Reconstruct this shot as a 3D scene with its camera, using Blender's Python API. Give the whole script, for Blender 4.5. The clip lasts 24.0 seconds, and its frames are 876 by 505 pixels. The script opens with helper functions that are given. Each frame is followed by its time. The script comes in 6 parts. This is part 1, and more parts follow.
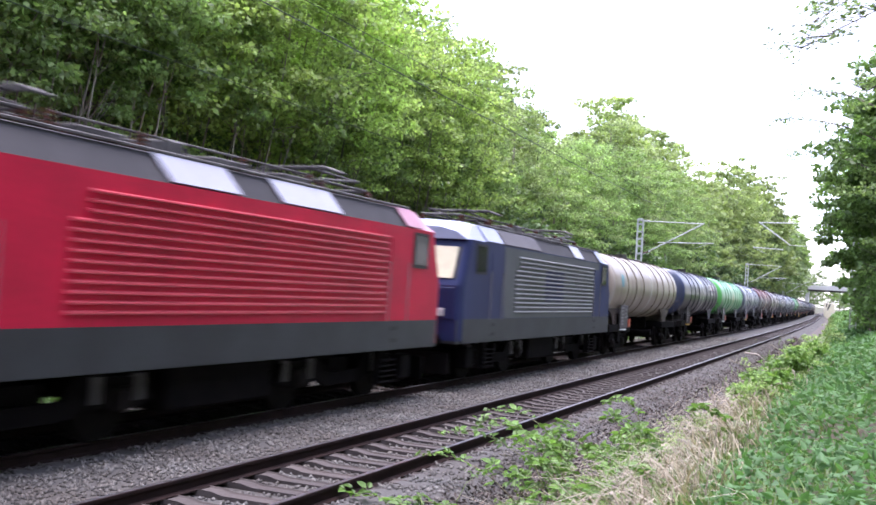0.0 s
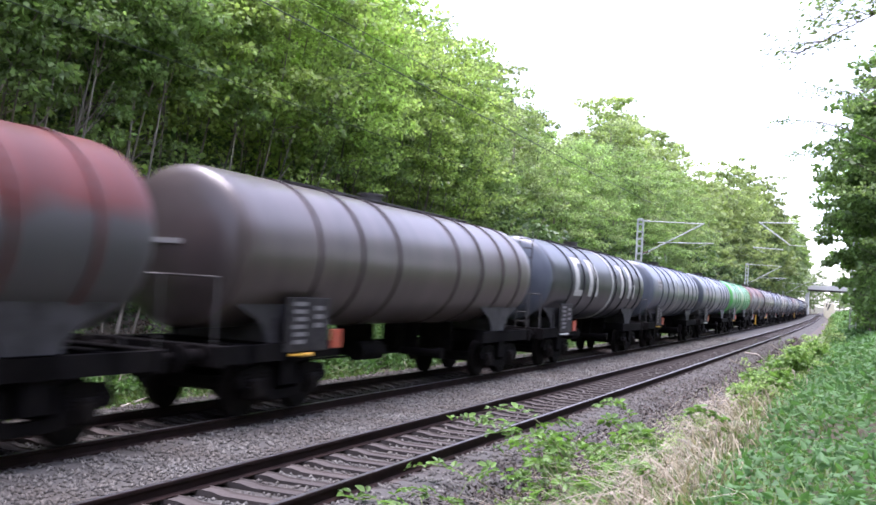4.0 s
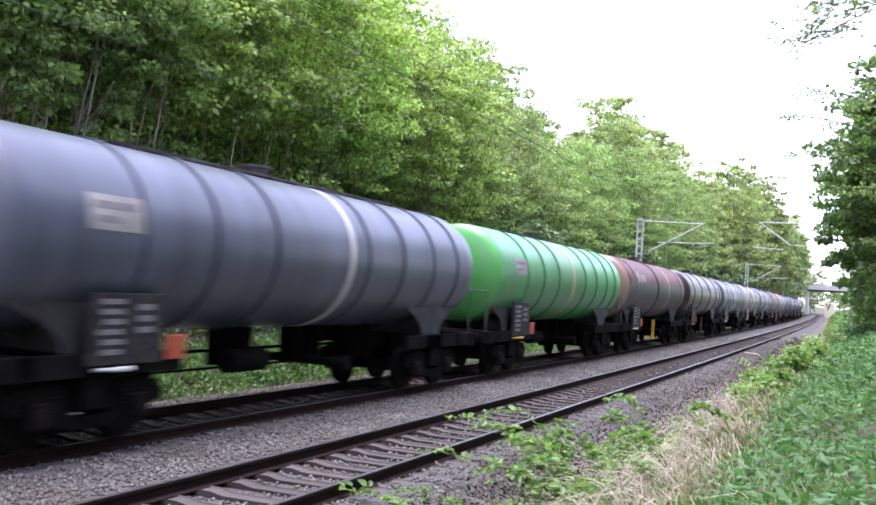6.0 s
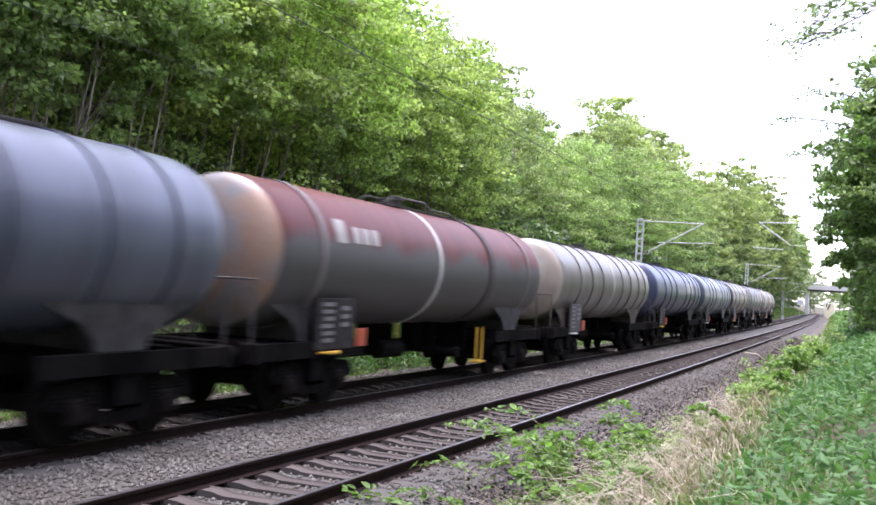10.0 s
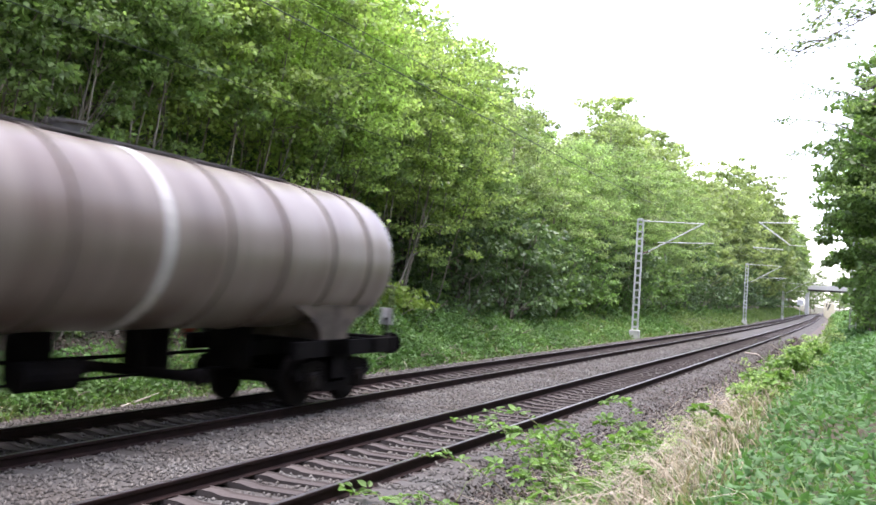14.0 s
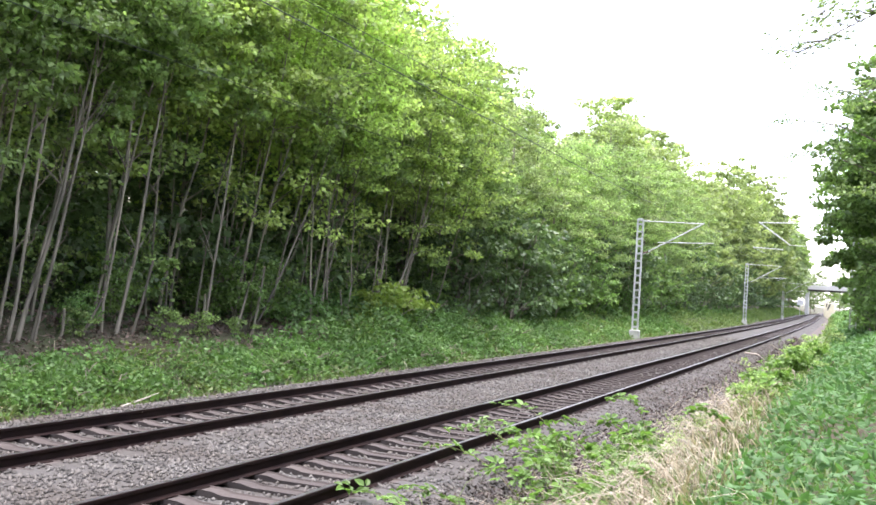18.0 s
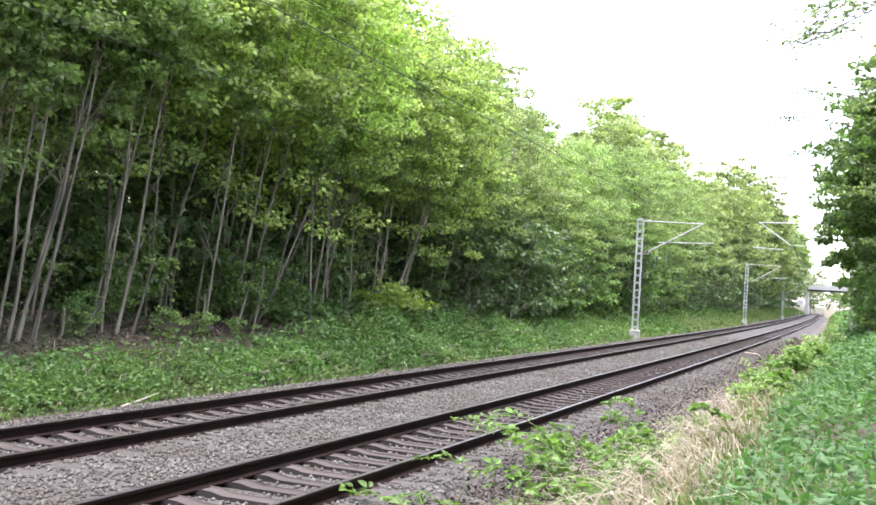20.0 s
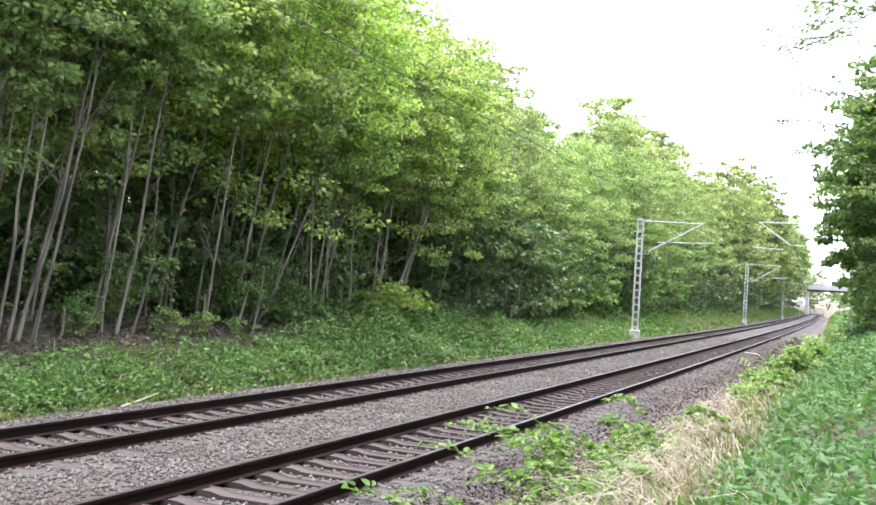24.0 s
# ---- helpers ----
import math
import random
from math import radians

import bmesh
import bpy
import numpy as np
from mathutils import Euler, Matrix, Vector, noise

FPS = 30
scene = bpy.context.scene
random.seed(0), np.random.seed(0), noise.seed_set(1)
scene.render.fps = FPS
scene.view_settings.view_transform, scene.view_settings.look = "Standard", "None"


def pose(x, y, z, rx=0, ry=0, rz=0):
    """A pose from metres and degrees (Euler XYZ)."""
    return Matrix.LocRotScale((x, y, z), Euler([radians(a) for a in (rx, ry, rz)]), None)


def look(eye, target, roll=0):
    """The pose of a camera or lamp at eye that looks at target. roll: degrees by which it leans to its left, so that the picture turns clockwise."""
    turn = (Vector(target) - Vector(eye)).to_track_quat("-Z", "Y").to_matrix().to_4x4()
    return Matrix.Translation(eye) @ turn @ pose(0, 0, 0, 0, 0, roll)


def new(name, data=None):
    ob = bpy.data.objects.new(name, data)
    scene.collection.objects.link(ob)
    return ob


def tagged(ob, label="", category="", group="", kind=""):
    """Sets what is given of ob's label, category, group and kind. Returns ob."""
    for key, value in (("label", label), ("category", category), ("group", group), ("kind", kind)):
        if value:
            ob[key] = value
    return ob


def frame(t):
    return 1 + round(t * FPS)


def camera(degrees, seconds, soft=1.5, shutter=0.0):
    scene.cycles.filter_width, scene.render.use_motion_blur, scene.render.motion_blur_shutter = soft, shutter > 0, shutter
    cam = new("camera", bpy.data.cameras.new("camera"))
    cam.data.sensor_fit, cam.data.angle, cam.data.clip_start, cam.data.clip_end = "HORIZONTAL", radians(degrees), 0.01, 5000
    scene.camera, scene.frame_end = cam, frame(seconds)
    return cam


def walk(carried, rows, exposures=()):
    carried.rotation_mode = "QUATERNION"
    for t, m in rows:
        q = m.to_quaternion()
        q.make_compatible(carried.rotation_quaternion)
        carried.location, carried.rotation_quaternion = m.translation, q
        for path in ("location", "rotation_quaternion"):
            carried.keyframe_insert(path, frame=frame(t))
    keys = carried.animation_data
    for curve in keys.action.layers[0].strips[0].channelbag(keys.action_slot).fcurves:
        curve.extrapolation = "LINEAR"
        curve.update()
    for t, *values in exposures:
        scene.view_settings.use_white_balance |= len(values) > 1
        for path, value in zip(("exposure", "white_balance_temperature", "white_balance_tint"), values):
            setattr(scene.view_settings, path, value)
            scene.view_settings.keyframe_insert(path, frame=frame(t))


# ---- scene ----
# A double-track railway through a leafy cutting. Rail head is z = 0; distances along the line
# are s (metres, ahead of the viewer), u is the offset to the right of the near track's axis.
EYE = (0.0, 0.0, 2.33)
CURVE = 0.111e-3          # the line bends gently left, radius 9 km
AXIS = -6.183             # x of the near track's axis
FAR = -3.864              # offset of the far track's axis
SPEED = 27.6              # the train comes towards the viewer
cam = camera(46.92, 24.0, soft=1.65, shutter=0.3)
yaw, pitch = radians(22.862), radians(1.859)
target = (-math.sin(yaw) * math.cos(pitch), math.cos(yaw) * math.cos(pitch), EYE[2] + math.sin(pitch))
VIEW = look(EYE, target, 3.502)
walk(cam, [(0.0, VIEW), (24.0, VIEW)], exposures=[(0.0, 2.07, 5950, 28), (6.0, 2.07, 5950, 28), (8.5, 2.07, 6150, 27), (13.6, 2.07, 6250, 25), (14.8, 2.43, 6400, 21), (24.0, 2.43, 6400, 21)])

# ---- daylight: bright, thin overcast ----
world = bpy.data.worlds.new("world")
scene.world = world
world.use_nodes = True
wn, wl = world.node_tree.nodes, world.node_tree.links
sky = wn.new("ShaderNodeTexSky")
sky.sky_type, sky.sun_disc = "NISHITA", False
sky.sun_elevation, sky.sun_rotation = radians(86), radians(300)
sky.dust_density, sky.air_density = 1.0, 1.0
pale = wn.new("ShaderNodeHueSaturation")
pale.inputs["Saturation"].default_value = 0.48
wl.new(sky.outputs[0], pale.inputs["Color"])
wl.new(pale.outputs[0], wn["Background"].inputs["Color"])
wn["Background"].inputs["Strength"].default_value = 0.15
sun = new("sun", bpy.data.lights.new("sun", "SUN"))
sun.data.energy, sun.data.angle, sun.data.color = 1.8, radians(38), (1.0, 0.96, 0.9)
sun.matrix_world = look((-2.2, 1.3, 40), (0, 0, 0))


# ---- materials ----
def material(name, base, rough=0.6, metal=0.0, other=None, scale=4.0, fine=40.0, amount=0.5, bump=0.0, bump_scale=None,
             island=0.0, thing=0.0, stretch=(1, 1, 1), coat=0.0, lo=0.35, hi=0.65, spec=0.5, haze=0.32):
    """A surface whose colour goes from base to other in stains, with fine grain, and varies by piece."""
    m = bpy.data.materials.new(name)
    m.use_nodes = True
    n, l = m.node_tree.nodes, m.node_tree.links
    b = n["Principled BSDF"]
    b.inputs["Roughness"].default_value, b.inputs["Metallic"].default_value = rough, metal
    b.inputs["Specular IOR Level"].default_value = spec
    b.inputs["Coat Weight"].default_value, b.inputs["Coat Roughness"].default_value = coat, haze
    other = other or tuple(c * 0.6 for c in base)
    co = n.new("ShaderNodeTexCoord")
    mp = n.new("ShaderNodeMapping")
    mp.inputs["Scale"].default_value = stretch
    l.new(co.outputs["Object"], mp.inputs["Vector"])
    big = n.new("ShaderNodeTexNoise")
    big.inputs["Scale"].default_value, big.inputs["Detail"].default_value = scale, 5.0
    small = n.new("ShaderNodeTexNoise")
    small.inputs["Scale"].default_value, small.inputs["Detail"].default_value = fine, 3.0
    l.new(mp.outputs[0], big.inputs["Vector"])
    l.new(mp.outputs[0], small.inputs["Vector"])
    ramp = n.new("ShaderNodeMapRange")
    ramp.inputs["From Min"].default_value, ramp.inputs["From Max"].default_value = lo, hi
    l.new(big.outputs["Fac"], ramp.inputs["Value"])
    mul = n.new("ShaderNodeMath")
    mul.operation = "MULTIPLY"
    mul.inputs[1].default_value = amount
    l.new(ramp.outputs[0], mul.inputs[0])
    mix = n.new("ShaderNodeMix")
    mix.data_type = "RGBA"
    mix.inputs["A"].default_value, mix.inputs["B"].default_value = (*base, 1), (*other, 1)
    l.new(mul.outputs[0], mix.inputs["Factor"])
    hsv = n.new("ShaderNodeHueSaturation")
    l.new(mix.outputs["Result"], hsv.inputs["Color"])
    val = n.new("ShaderNodeMapRange")
    val.inputs["To Min"].default_value, val.inputs["To Max"].default_value = 0.8, 1.2
    l.new(small.outputs["Fac"], val.inputs["Value"])
    last = val.outputs[0]
    for node, socket, width in (("ShaderNodeNewGeometry", "Random Per Island", island), ("ShaderNodeObjectInfo", "Random", thing)):
        if width:
            src = n.new(node)
            r = n.new("ShaderNodeMapRange")
            r.inputs["To Min"].default_value, r.inputs["To Max"].default_value = 1 - width, 1 + width
            l.new(src.outputs[socket], r.inputs["Value"])
            p = n.new("ShaderNodeMath")
            p.operation = "MULTIPLY"
            l.new(last, p.inputs[0])
            l.new(r.outputs[0], p.inputs[1])
            last = p.outputs[0]
    l.new(last, hsv.inputs["Value"])
    l.new(hsv.outputs[0], b.inputs["Base Color"])
    if bump:
        bt = n.new("ShaderNodeTexNoise")
        bt.inputs["Scale"].default_value, bt.inputs["Detail"].default_value = bump_scale or fine, 4.0
        l.new(mp.outputs[0], bt.inputs["Vector"])
        bp = n.new("ShaderNodeBump")
        bp.inputs["Strength"].default_value, bp.inputs["Distance"].default_value = 0.7, bump
        l.new(bt.outputs["Fac"], bp.inputs["Height"])
        l.new(bp.outputs[0], b.inputs["Normal"])
    return m


def leaf_material(name, base, other, through_light=0.4, island=0.35, thing=0.25, scale=0.35, gloss=0.5):
    m = material(name, base, gloss, other=other, scale=scale, fine=3.0, amount=1.0, island=island, thing=thing, spec=0.5)
    n, l = m.node_tree.nodes, m.node_tree.links
    b, out = n["Principled BSDF"], n["Material Output"]
    tr = n.new("ShaderNodeBsdfTranslucent")
    g = n.new("ShaderNodeMix")
    g.data_type, g.blend_type = "RGBA", "MULTIPLY"
    g.inputs["Factor"].default_value = 1.0
    g.inputs["B"].default_value = (1.12, 1.25, 0.75, 1)
    l.new(b.inputs["Base Color"].links[0].from_socket, g.inputs["A"])
    l.new(g.outputs["Result"], tr.inputs["Color"])
    mx = n.new("ShaderNodeMixShader")
    mx.inputs[0].default_value = through_light
    l.new(b.outputs[0], mx.inputs[1])
    l.new(tr.outputs[0], mx.inputs[2])
    l.new(mx.outputs[0], out.inputs["Surface"])
    return m


BALLAST = material("ballast_stone", (0.063, 0.060, 0.055), 0.9, other=(0.047, 0.041, 0.035), scale=0.9, fine=22, amount=0.9, bump=0.03, bump_scale=18, island=0.4)
STONE = material("loose_stone", (0.110, 0.106, 0.097), 0.9, other=(0.068, 0.059, 0.050), scale=0.9, fine=30, amount=0.9, island=0.5)
SLEEPER = material("sleeper_concrete", (0.070, 0.058, 0.052), 0.9, other=(0.045, 0.036, 0.032), scale=2.5, fine=60, bump=0.004, thing=0.15)
RAIL = material("rail_rust", (0.024, 0.014, 0.012), 0.85, other=(0.010, 0.007, 0.008), scale=3, fine=50, spec=0.1)
RAILTOP = material("rail_running_face", (0.32, 0.31, 0.32), 0.3, 0.9, fine=80)
EARTH = material("woodland_soil", (0.075, 0.055, 0.038), 0.95, other=(0.05, 0.07, 0.02), scale=0.5, fine=8, amount=0.9, bump=0.05, bump_scale=5)
LITTER = material("dead_leaf_litter", (0.215, 0.160, 0.125), 0.95, other=(0.115, 0.083, 0.066), scale=1.2, fine=20, amount=0.9, island=0.5)
DEADLEAF = material("cess_litter", (0.082, 0.060, 0.051), 0.95, other=(0.050, 0.038, 0.033), scale=1.2, fine=20, amount=0.9, island=0.5)
CESS = material("cess_grit", (0.082, 0.066, 0.058), 0.95, other=(0.115, 0.096, 0.082), scale=0.7, fine=20, amount=0.8, bump=0.03, bump_scale=15)
BARK = material("bark", (0.33, 0.285, 0.225), 0.9, other=(0.10, 0.092, 0.07), scale=2, fine=25, amount=1.0, bump=0.01, stretch=(1, 1, 0.25), thing=0.25)
LEAF = leaf_material("leaf_maple", (0.320, 0.432, 0.165), (0.190, 0.280, 0.100), 0.5, island=0.5)
LEAFPALE = leaf_material("leaf_fresh", (0.335, 0.405, 0.180), (0.200, 0.270, 0.108), 0.5, island=0.5)
# brightened maple leaf: the sky light on the young crowns is in its colour
LEAFLIME = leaf_material("leaf_maple_lit", (0.430, 0.540, 0.175), (0.250, 0.345, 0.100), 0.5, island=0.5)
LEAFBANK = leaf_material("leaf_bank_tree", (0.205, 0.325, 0.098), (0.130, 0.220, 0.066), 0.45, island=0.45)
LEAFOAK = leaf_material("leaf_oak_flush", (0.340, 0.400, 0.170), (0.195, 0.255, 0.095), 0.5)
LEAFFAR = leaf_material("leaf_distant", (0.215, 0.285, 0.120), (0.128, 0.185, 0.072), 0.5)
# darker copy of the leaf colours: the wood's inner shade is put into it
LEAFDARK = leaf_material("leaf_shaded", (0.118, 0.185, 0.072), (0.078, 0.132, 0.050), 0.35)
BRAMBLE = leaf_material("leaf_bramble", (0.110, 0.220, 0.062), (0.155, 0.270, 0.078), 0.35, island=0.35, gloss=0.6)
SAPLING = leaf_material("leaf_sapling", (0.30, 0.40, 0.09), (0.22, 0.33, 0.08), 0.5)
WEED = leaf_material("leaf_weed", (0.135, 0.250, 0.055), (0.190, 0.310, 0.075), 0.4, island=0.4)
NETTLE = leaf_material("leaf_nettle", (0.066, 0.155, 0.048), (0.092, 0.195, 0.062), 0.4, island=0.25, gloss=0.6)
GRASS = leaf_material("blade_green", (0.105, 0.175, 0.045), (0.155, 0.215, 0.060), 0.35)
STRAW = leaf_material("blade_dry", (0.460, 0.410, 0.310), (0.330, 0.270, 0.190), 0.2)
GALV = material("galvanised_steel", (0.62, 0.63, 0.61), 0.6, 0.1, fine=30)
CONCRETE = material("concrete", (0.62, 0.61, 0.58), 0.9, fine=12, bump=0.005)
WIRE = material("wire_copper", (0.05, 0.06, 0.055), 0.6, 0.5)
# grime taken down to near black, with the shade below the train in its colour
STEELDARK = material("running_gear_grime_shade", (0.005, 0.0045, 0.005), 0.8, other=(0.011, 0.009, 0.008), scale=2.5, fine=25, amount=0.8, spec=0.04)

WHITE = material("marking_white", (0.55, 0.55, 0.53), 0.5, other=(0.5, 0.49, 0.46), scale=3, fine=20, amount=0.6)
DULLWHITE = material("marking_dull_white", (0.38, 0.37, 0.35), 0.5, other=(0.2, 0.19, 0.18), scale=2, fine=20, amount=0.9)
FADED = material("faded_lettering", (0.20, 0.19, 0.19), 0.6, other=(0.12, 0.115, 0.115), scale=2, fine=20, amount=0.9)
CREAM = material("marking_cream", (0.62, 0.45, 0.26), 0.5, other=(0.45, 0.36, 0.25), scale=3, fine=20)
PALEBLUE = material("marking_pale_blue", (0.10, 0.31, 0.38), 0.5, other=(0.20, 0.30, 0.31), scale=4, amount=0.8)
REDMARK = material("marking_red", (0.22, 0.055, 0.05), 0.5, other=(0.17, 0.09, 0.08), scale=5)
ORANGE = material("hazard_orange", (0.45, 0.075, 0.03), 0.5, other=(0.30, 0.06, 0.03), scale=6, fine=30)
YELLOW = material("safety_yellow", (0.62, 0.36, 0.03), 0.5, other=(0.4, 0.25, 0.05), scale=5, fine=30)
BOARD = material("board_dark", (0.022, 0.021, 0.022), 0.7, other=(0.05, 0.046, 0.044), scale=5, fine=20, amount=0.9, spec=0.15)
BOARDGREY = material("board_grey", (0.075, 0.071, 0.069), 0.7, other=(0.045, 0.04, 0.038), scale=4, fine=20, amount=0.9)
WHITEPAINT = material("white_board", (0.8, 0.8, 0.8), 0.5)
CERAMIC = material("insulator_brown", (0.10, 0.035, 0.02), 0.25)
RINGMATDARK = material("girder_dark", (0.07, 0.065, 0.06), 0.8, fine=10)
BUFF = material("cream_render", (0.88, 0.80, 0.58), 0.8, other=(0.66, 0.6, 0.42), scale=1.5, fine=10)


# ---- mesh helpers ----
def at_line(u, s, z=0.0):
    """A place by its offset from the near track's axis and its distance along the line."""
    near, far = min(max(s, 0.0), 300.0), min(max(s - 300.0, 0.0), 260.0)
    th = CURVE * near - 2.4e-4 * far
    x, y = AXIS - CURVE * near ** 2 / 2 - CURVE * 300 * far + 1.2e-4 * far ** 2, s
    if s > 560:
        x -= math.sin(th) * (s - 560)
    return Vector((x + u * math.cos(th), y + u * math.sin(th), z))


def heading(s):
    return math.degrees(CURVE * min(max(s, 0.0), 300.0) - 2.4e-4 * min(max(s - 300.0, 0.0), 260.0))


def link(name, verts, faces, mat, parent=None, label="", smooth=False):
    me = bpy.data.meshes.new(name)
    me.from_pydata(verts, [], faces)
    for one in mat if isinstance(mat, (list, tuple)) else (mat,):
        me.materials.append(one)
    if smooth:
        me.polygons.foreach_set("use_smooth", [True] * len(me.polygons))
    me.update()
    ob = new(name, me)
    ob.parent = parent
    if label:
        tagged(ob, label)
    return ob


def part(name, bm, mat, parent=None, label="", smooth=False):
    """One bmesh as one mesh object under a thing or a part."""
    me = bpy.data.meshes.new(name)
    bmesh.ops.recalc_face_normals(bm, faces=bm.faces)
    bm.to_mesh(me)
    bm.free()
    me.materials.append(mat)
    if smooth:
        me.polygons.foreach_set("use_smooth", [True] * len(me.polygons))
    ob = new(name, me)
    ob.parent = parent
    if label:
        tagged(ob, label)
    return ob


def box(x0, x1, y0, y1, z0, z1, bm=None, bevel=0.0):
    own = bmesh.new()
    bmesh.ops.create_cube(own, size=1, matrix=Matrix.Translation(((x0 + x1) / 2, (y0 + y1) / 2, (z0 + z1) / 2)) @ Matrix.Diagonal((x1 - x0, y1 - y0, z1 - z0, 1)))
    if bevel:
        bmesh.ops.bevel(own, geom=own.edges[:], offset=bevel, segments=1, affect="EDGES")
    return merge(bm, own)


def merge(bm, own):
    if bm is None:
        return own
    me = bpy.data.meshes.new("scratch")
    own.to_mesh(me)
    own.free()
    bm.from_mesh(me)
    bpy.data.meshes.remove(me)
    return bm


def rod(a, b, r, bm=None, r2=None, n=8):
    own = bmesh.new()
    a, b = Vector(a), Vector(b)
    m = Matrix.Translation((a + b) / 2) @ (b - a).to_track_quat("Z", "Y").to_matrix().to_4x4()
    bmesh.ops.create_cone(own, cap_ends=True, segments=n, radius1=r, radius2=r if r2 is None else r2, depth=(b - a).length, matrix=m)
    return merge(bm, own)


def prism(poly, axis, a, b, bm=None):
    """A flat outline pushed from a to b along an axis: 'x' takes (y, z) pairs, 'y' takes (x, z), 'z' takes (x, y)."""
    own = bmesh.new()
    place = {"x": lambda p, w: (w, p[0], p[1]), "y": lambda p, w: (p[0], w, p[1]), "z": lambda p, w: (p[0], p[1], w)}[axis]
    lo, hi = [own.verts.new(place(p, a)) for p in poly], [own.verts.new(place(p, b)) for p in poly]
    own.faces.new(lo)
    own.faces.new(hi[::-1])
    for i in range(len(poly)):
        j = (i + 1) % len(poly)
        own.faces.new((lo[i], lo[j], hi[j], hi[i]))
    return merge(bm, own)


def empty(name, m, label, category, group="", kind=""):
    ob = new(name)
    ob.matrix_basis = m
    return tagged(ob, label, category, group, kind)


def leaves(places, ways, size, rng, fold=0.25, slim=0.6, tumble=0.7):
    """Vertices and faces of many single folded leaves; ways are the directions in which they point."""
    n = len(places)
    ways = ways / np.maximum(np.linalg.norm(ways, axis=1, keepdims=True), 1e-6)
    side = np.cross(ways, rng.normal(size=(n, 3)) * tumble + [0, 0, 0.9])
    side /= np.maximum(np.linalg.norm(side, axis=1, keepdims=True), 1e-6)
    nor = np.cross(ways, side)
    ln = (size * rng.uniform(0.6, 1.3, n))[:, None]
    mid = places + ways * ln * 0.45 + nor * ln * fold * 0.5
    v = np.stack([places, mid + side * ln * slim * 0.5, places + ways * ln, mid - side * ln * slim * 0.5], 1).reshape(-1, 3)
    i = np.arange(n)[:, None] * 4
    f = np.concatenate([i + [0, 1, 2], i + [0, 2, 3]], 1).reshape(-1, 3)
    return v, f


def tri_mesh(name, v, f):
    me = bpy.data.meshes.new(name)
    me.vertices.add(len(v))
    me.vertices.foreach_set("co", np.asarray(v, np.float32).ravel())
    me.loops.add(len(f) * 3)
    me.loops.foreach_set("vertex_index", np.asarray(f, np.int32).ravel())
    me.polygons.add(len(f))
    me.polygons.foreach_set("loop_start", np.arange(0, len(f) * 3, 3, dtype=np.int32))
    me.update(calc_edges=True)
    return me


def tube_path(points, radii, n, verts, faces):
    """A tapered tube along points, added to verts and faces."""
    base = len(verts)
    for i, (p, r) in enumerate(zip(points, radii)):
        d = points[min(i + 1, len(points) - 1)] - points[max(i - 1, 0)]
        d = d.normalized()
        a = d.orthogonal().normalized()
        b = d.cross(a)
        for k in range(n):
            t = 2 * math.pi * k / n
            verts.append(p + (a * math.cos(t) + b * math.sin(t)) * r)
    for i in range(len(points) - 1):
        for k in range(n):
            q = (k + 1) % n
            faces.append((base + i * n + k, base + i * n + q, base + (i + 1) * n + q, base + (i + 1) * n + k))


# ---- ground ----
def lump(x, y, f):
    return noise.noise(Vector((x * f, y * f, 0.3)))


PROFILE = [(-420, 14.0), (-60, 9.0), (-30, 4.2), (-20, 1.9), (-14, 1.25), (-11.0, 0.75), (-9.0, 0.2), (-7.4, -0.35), (-6.6, -0.42), (-5.7, -0.165), (-4.80, -0.16), (-4.55, -0.225), (-3.18, -0.225), (-2.93, -0.16), (-0.94, -0.16), (-0.69, -0.232),
           (0.69, -0.232), (0.94, -0.16), (1.65, -0.17), (2.7, -0.62), (3.2, -0.6), (3.9, -0.2), (4.8, 0.35), (6.2, 0.72), (9, 1.5), (14, 2.4), (30, 3.2), (60, 4.0), (420, 6.0)]


def ground_z(u, s=0.0):
    for (a, za), (b, zb) in zip(PROFILE, PROFILE[1:]):
        if u <= b:
            z = za + (zb - za) * max(u - a, 0) / (b - a)
            break
    else:
        z = PROFILE[-1][1]
    if u < -8 and s > 40:
        z += 0.5 * min((s - 40) / 40, 1) * min((-8 - u) / 3, 1)
    rough = 0.0 if -6.6 < u < 2.7 else min(min(abs(u + 6.6), abs(u - 2.7)) / 3, 1)
    p = at_line(u, s)
    return z + rough * (0.22 * lump(p.x, p.y, 0.35) + 0.08 * lump(p.x, p.y, 1.3))


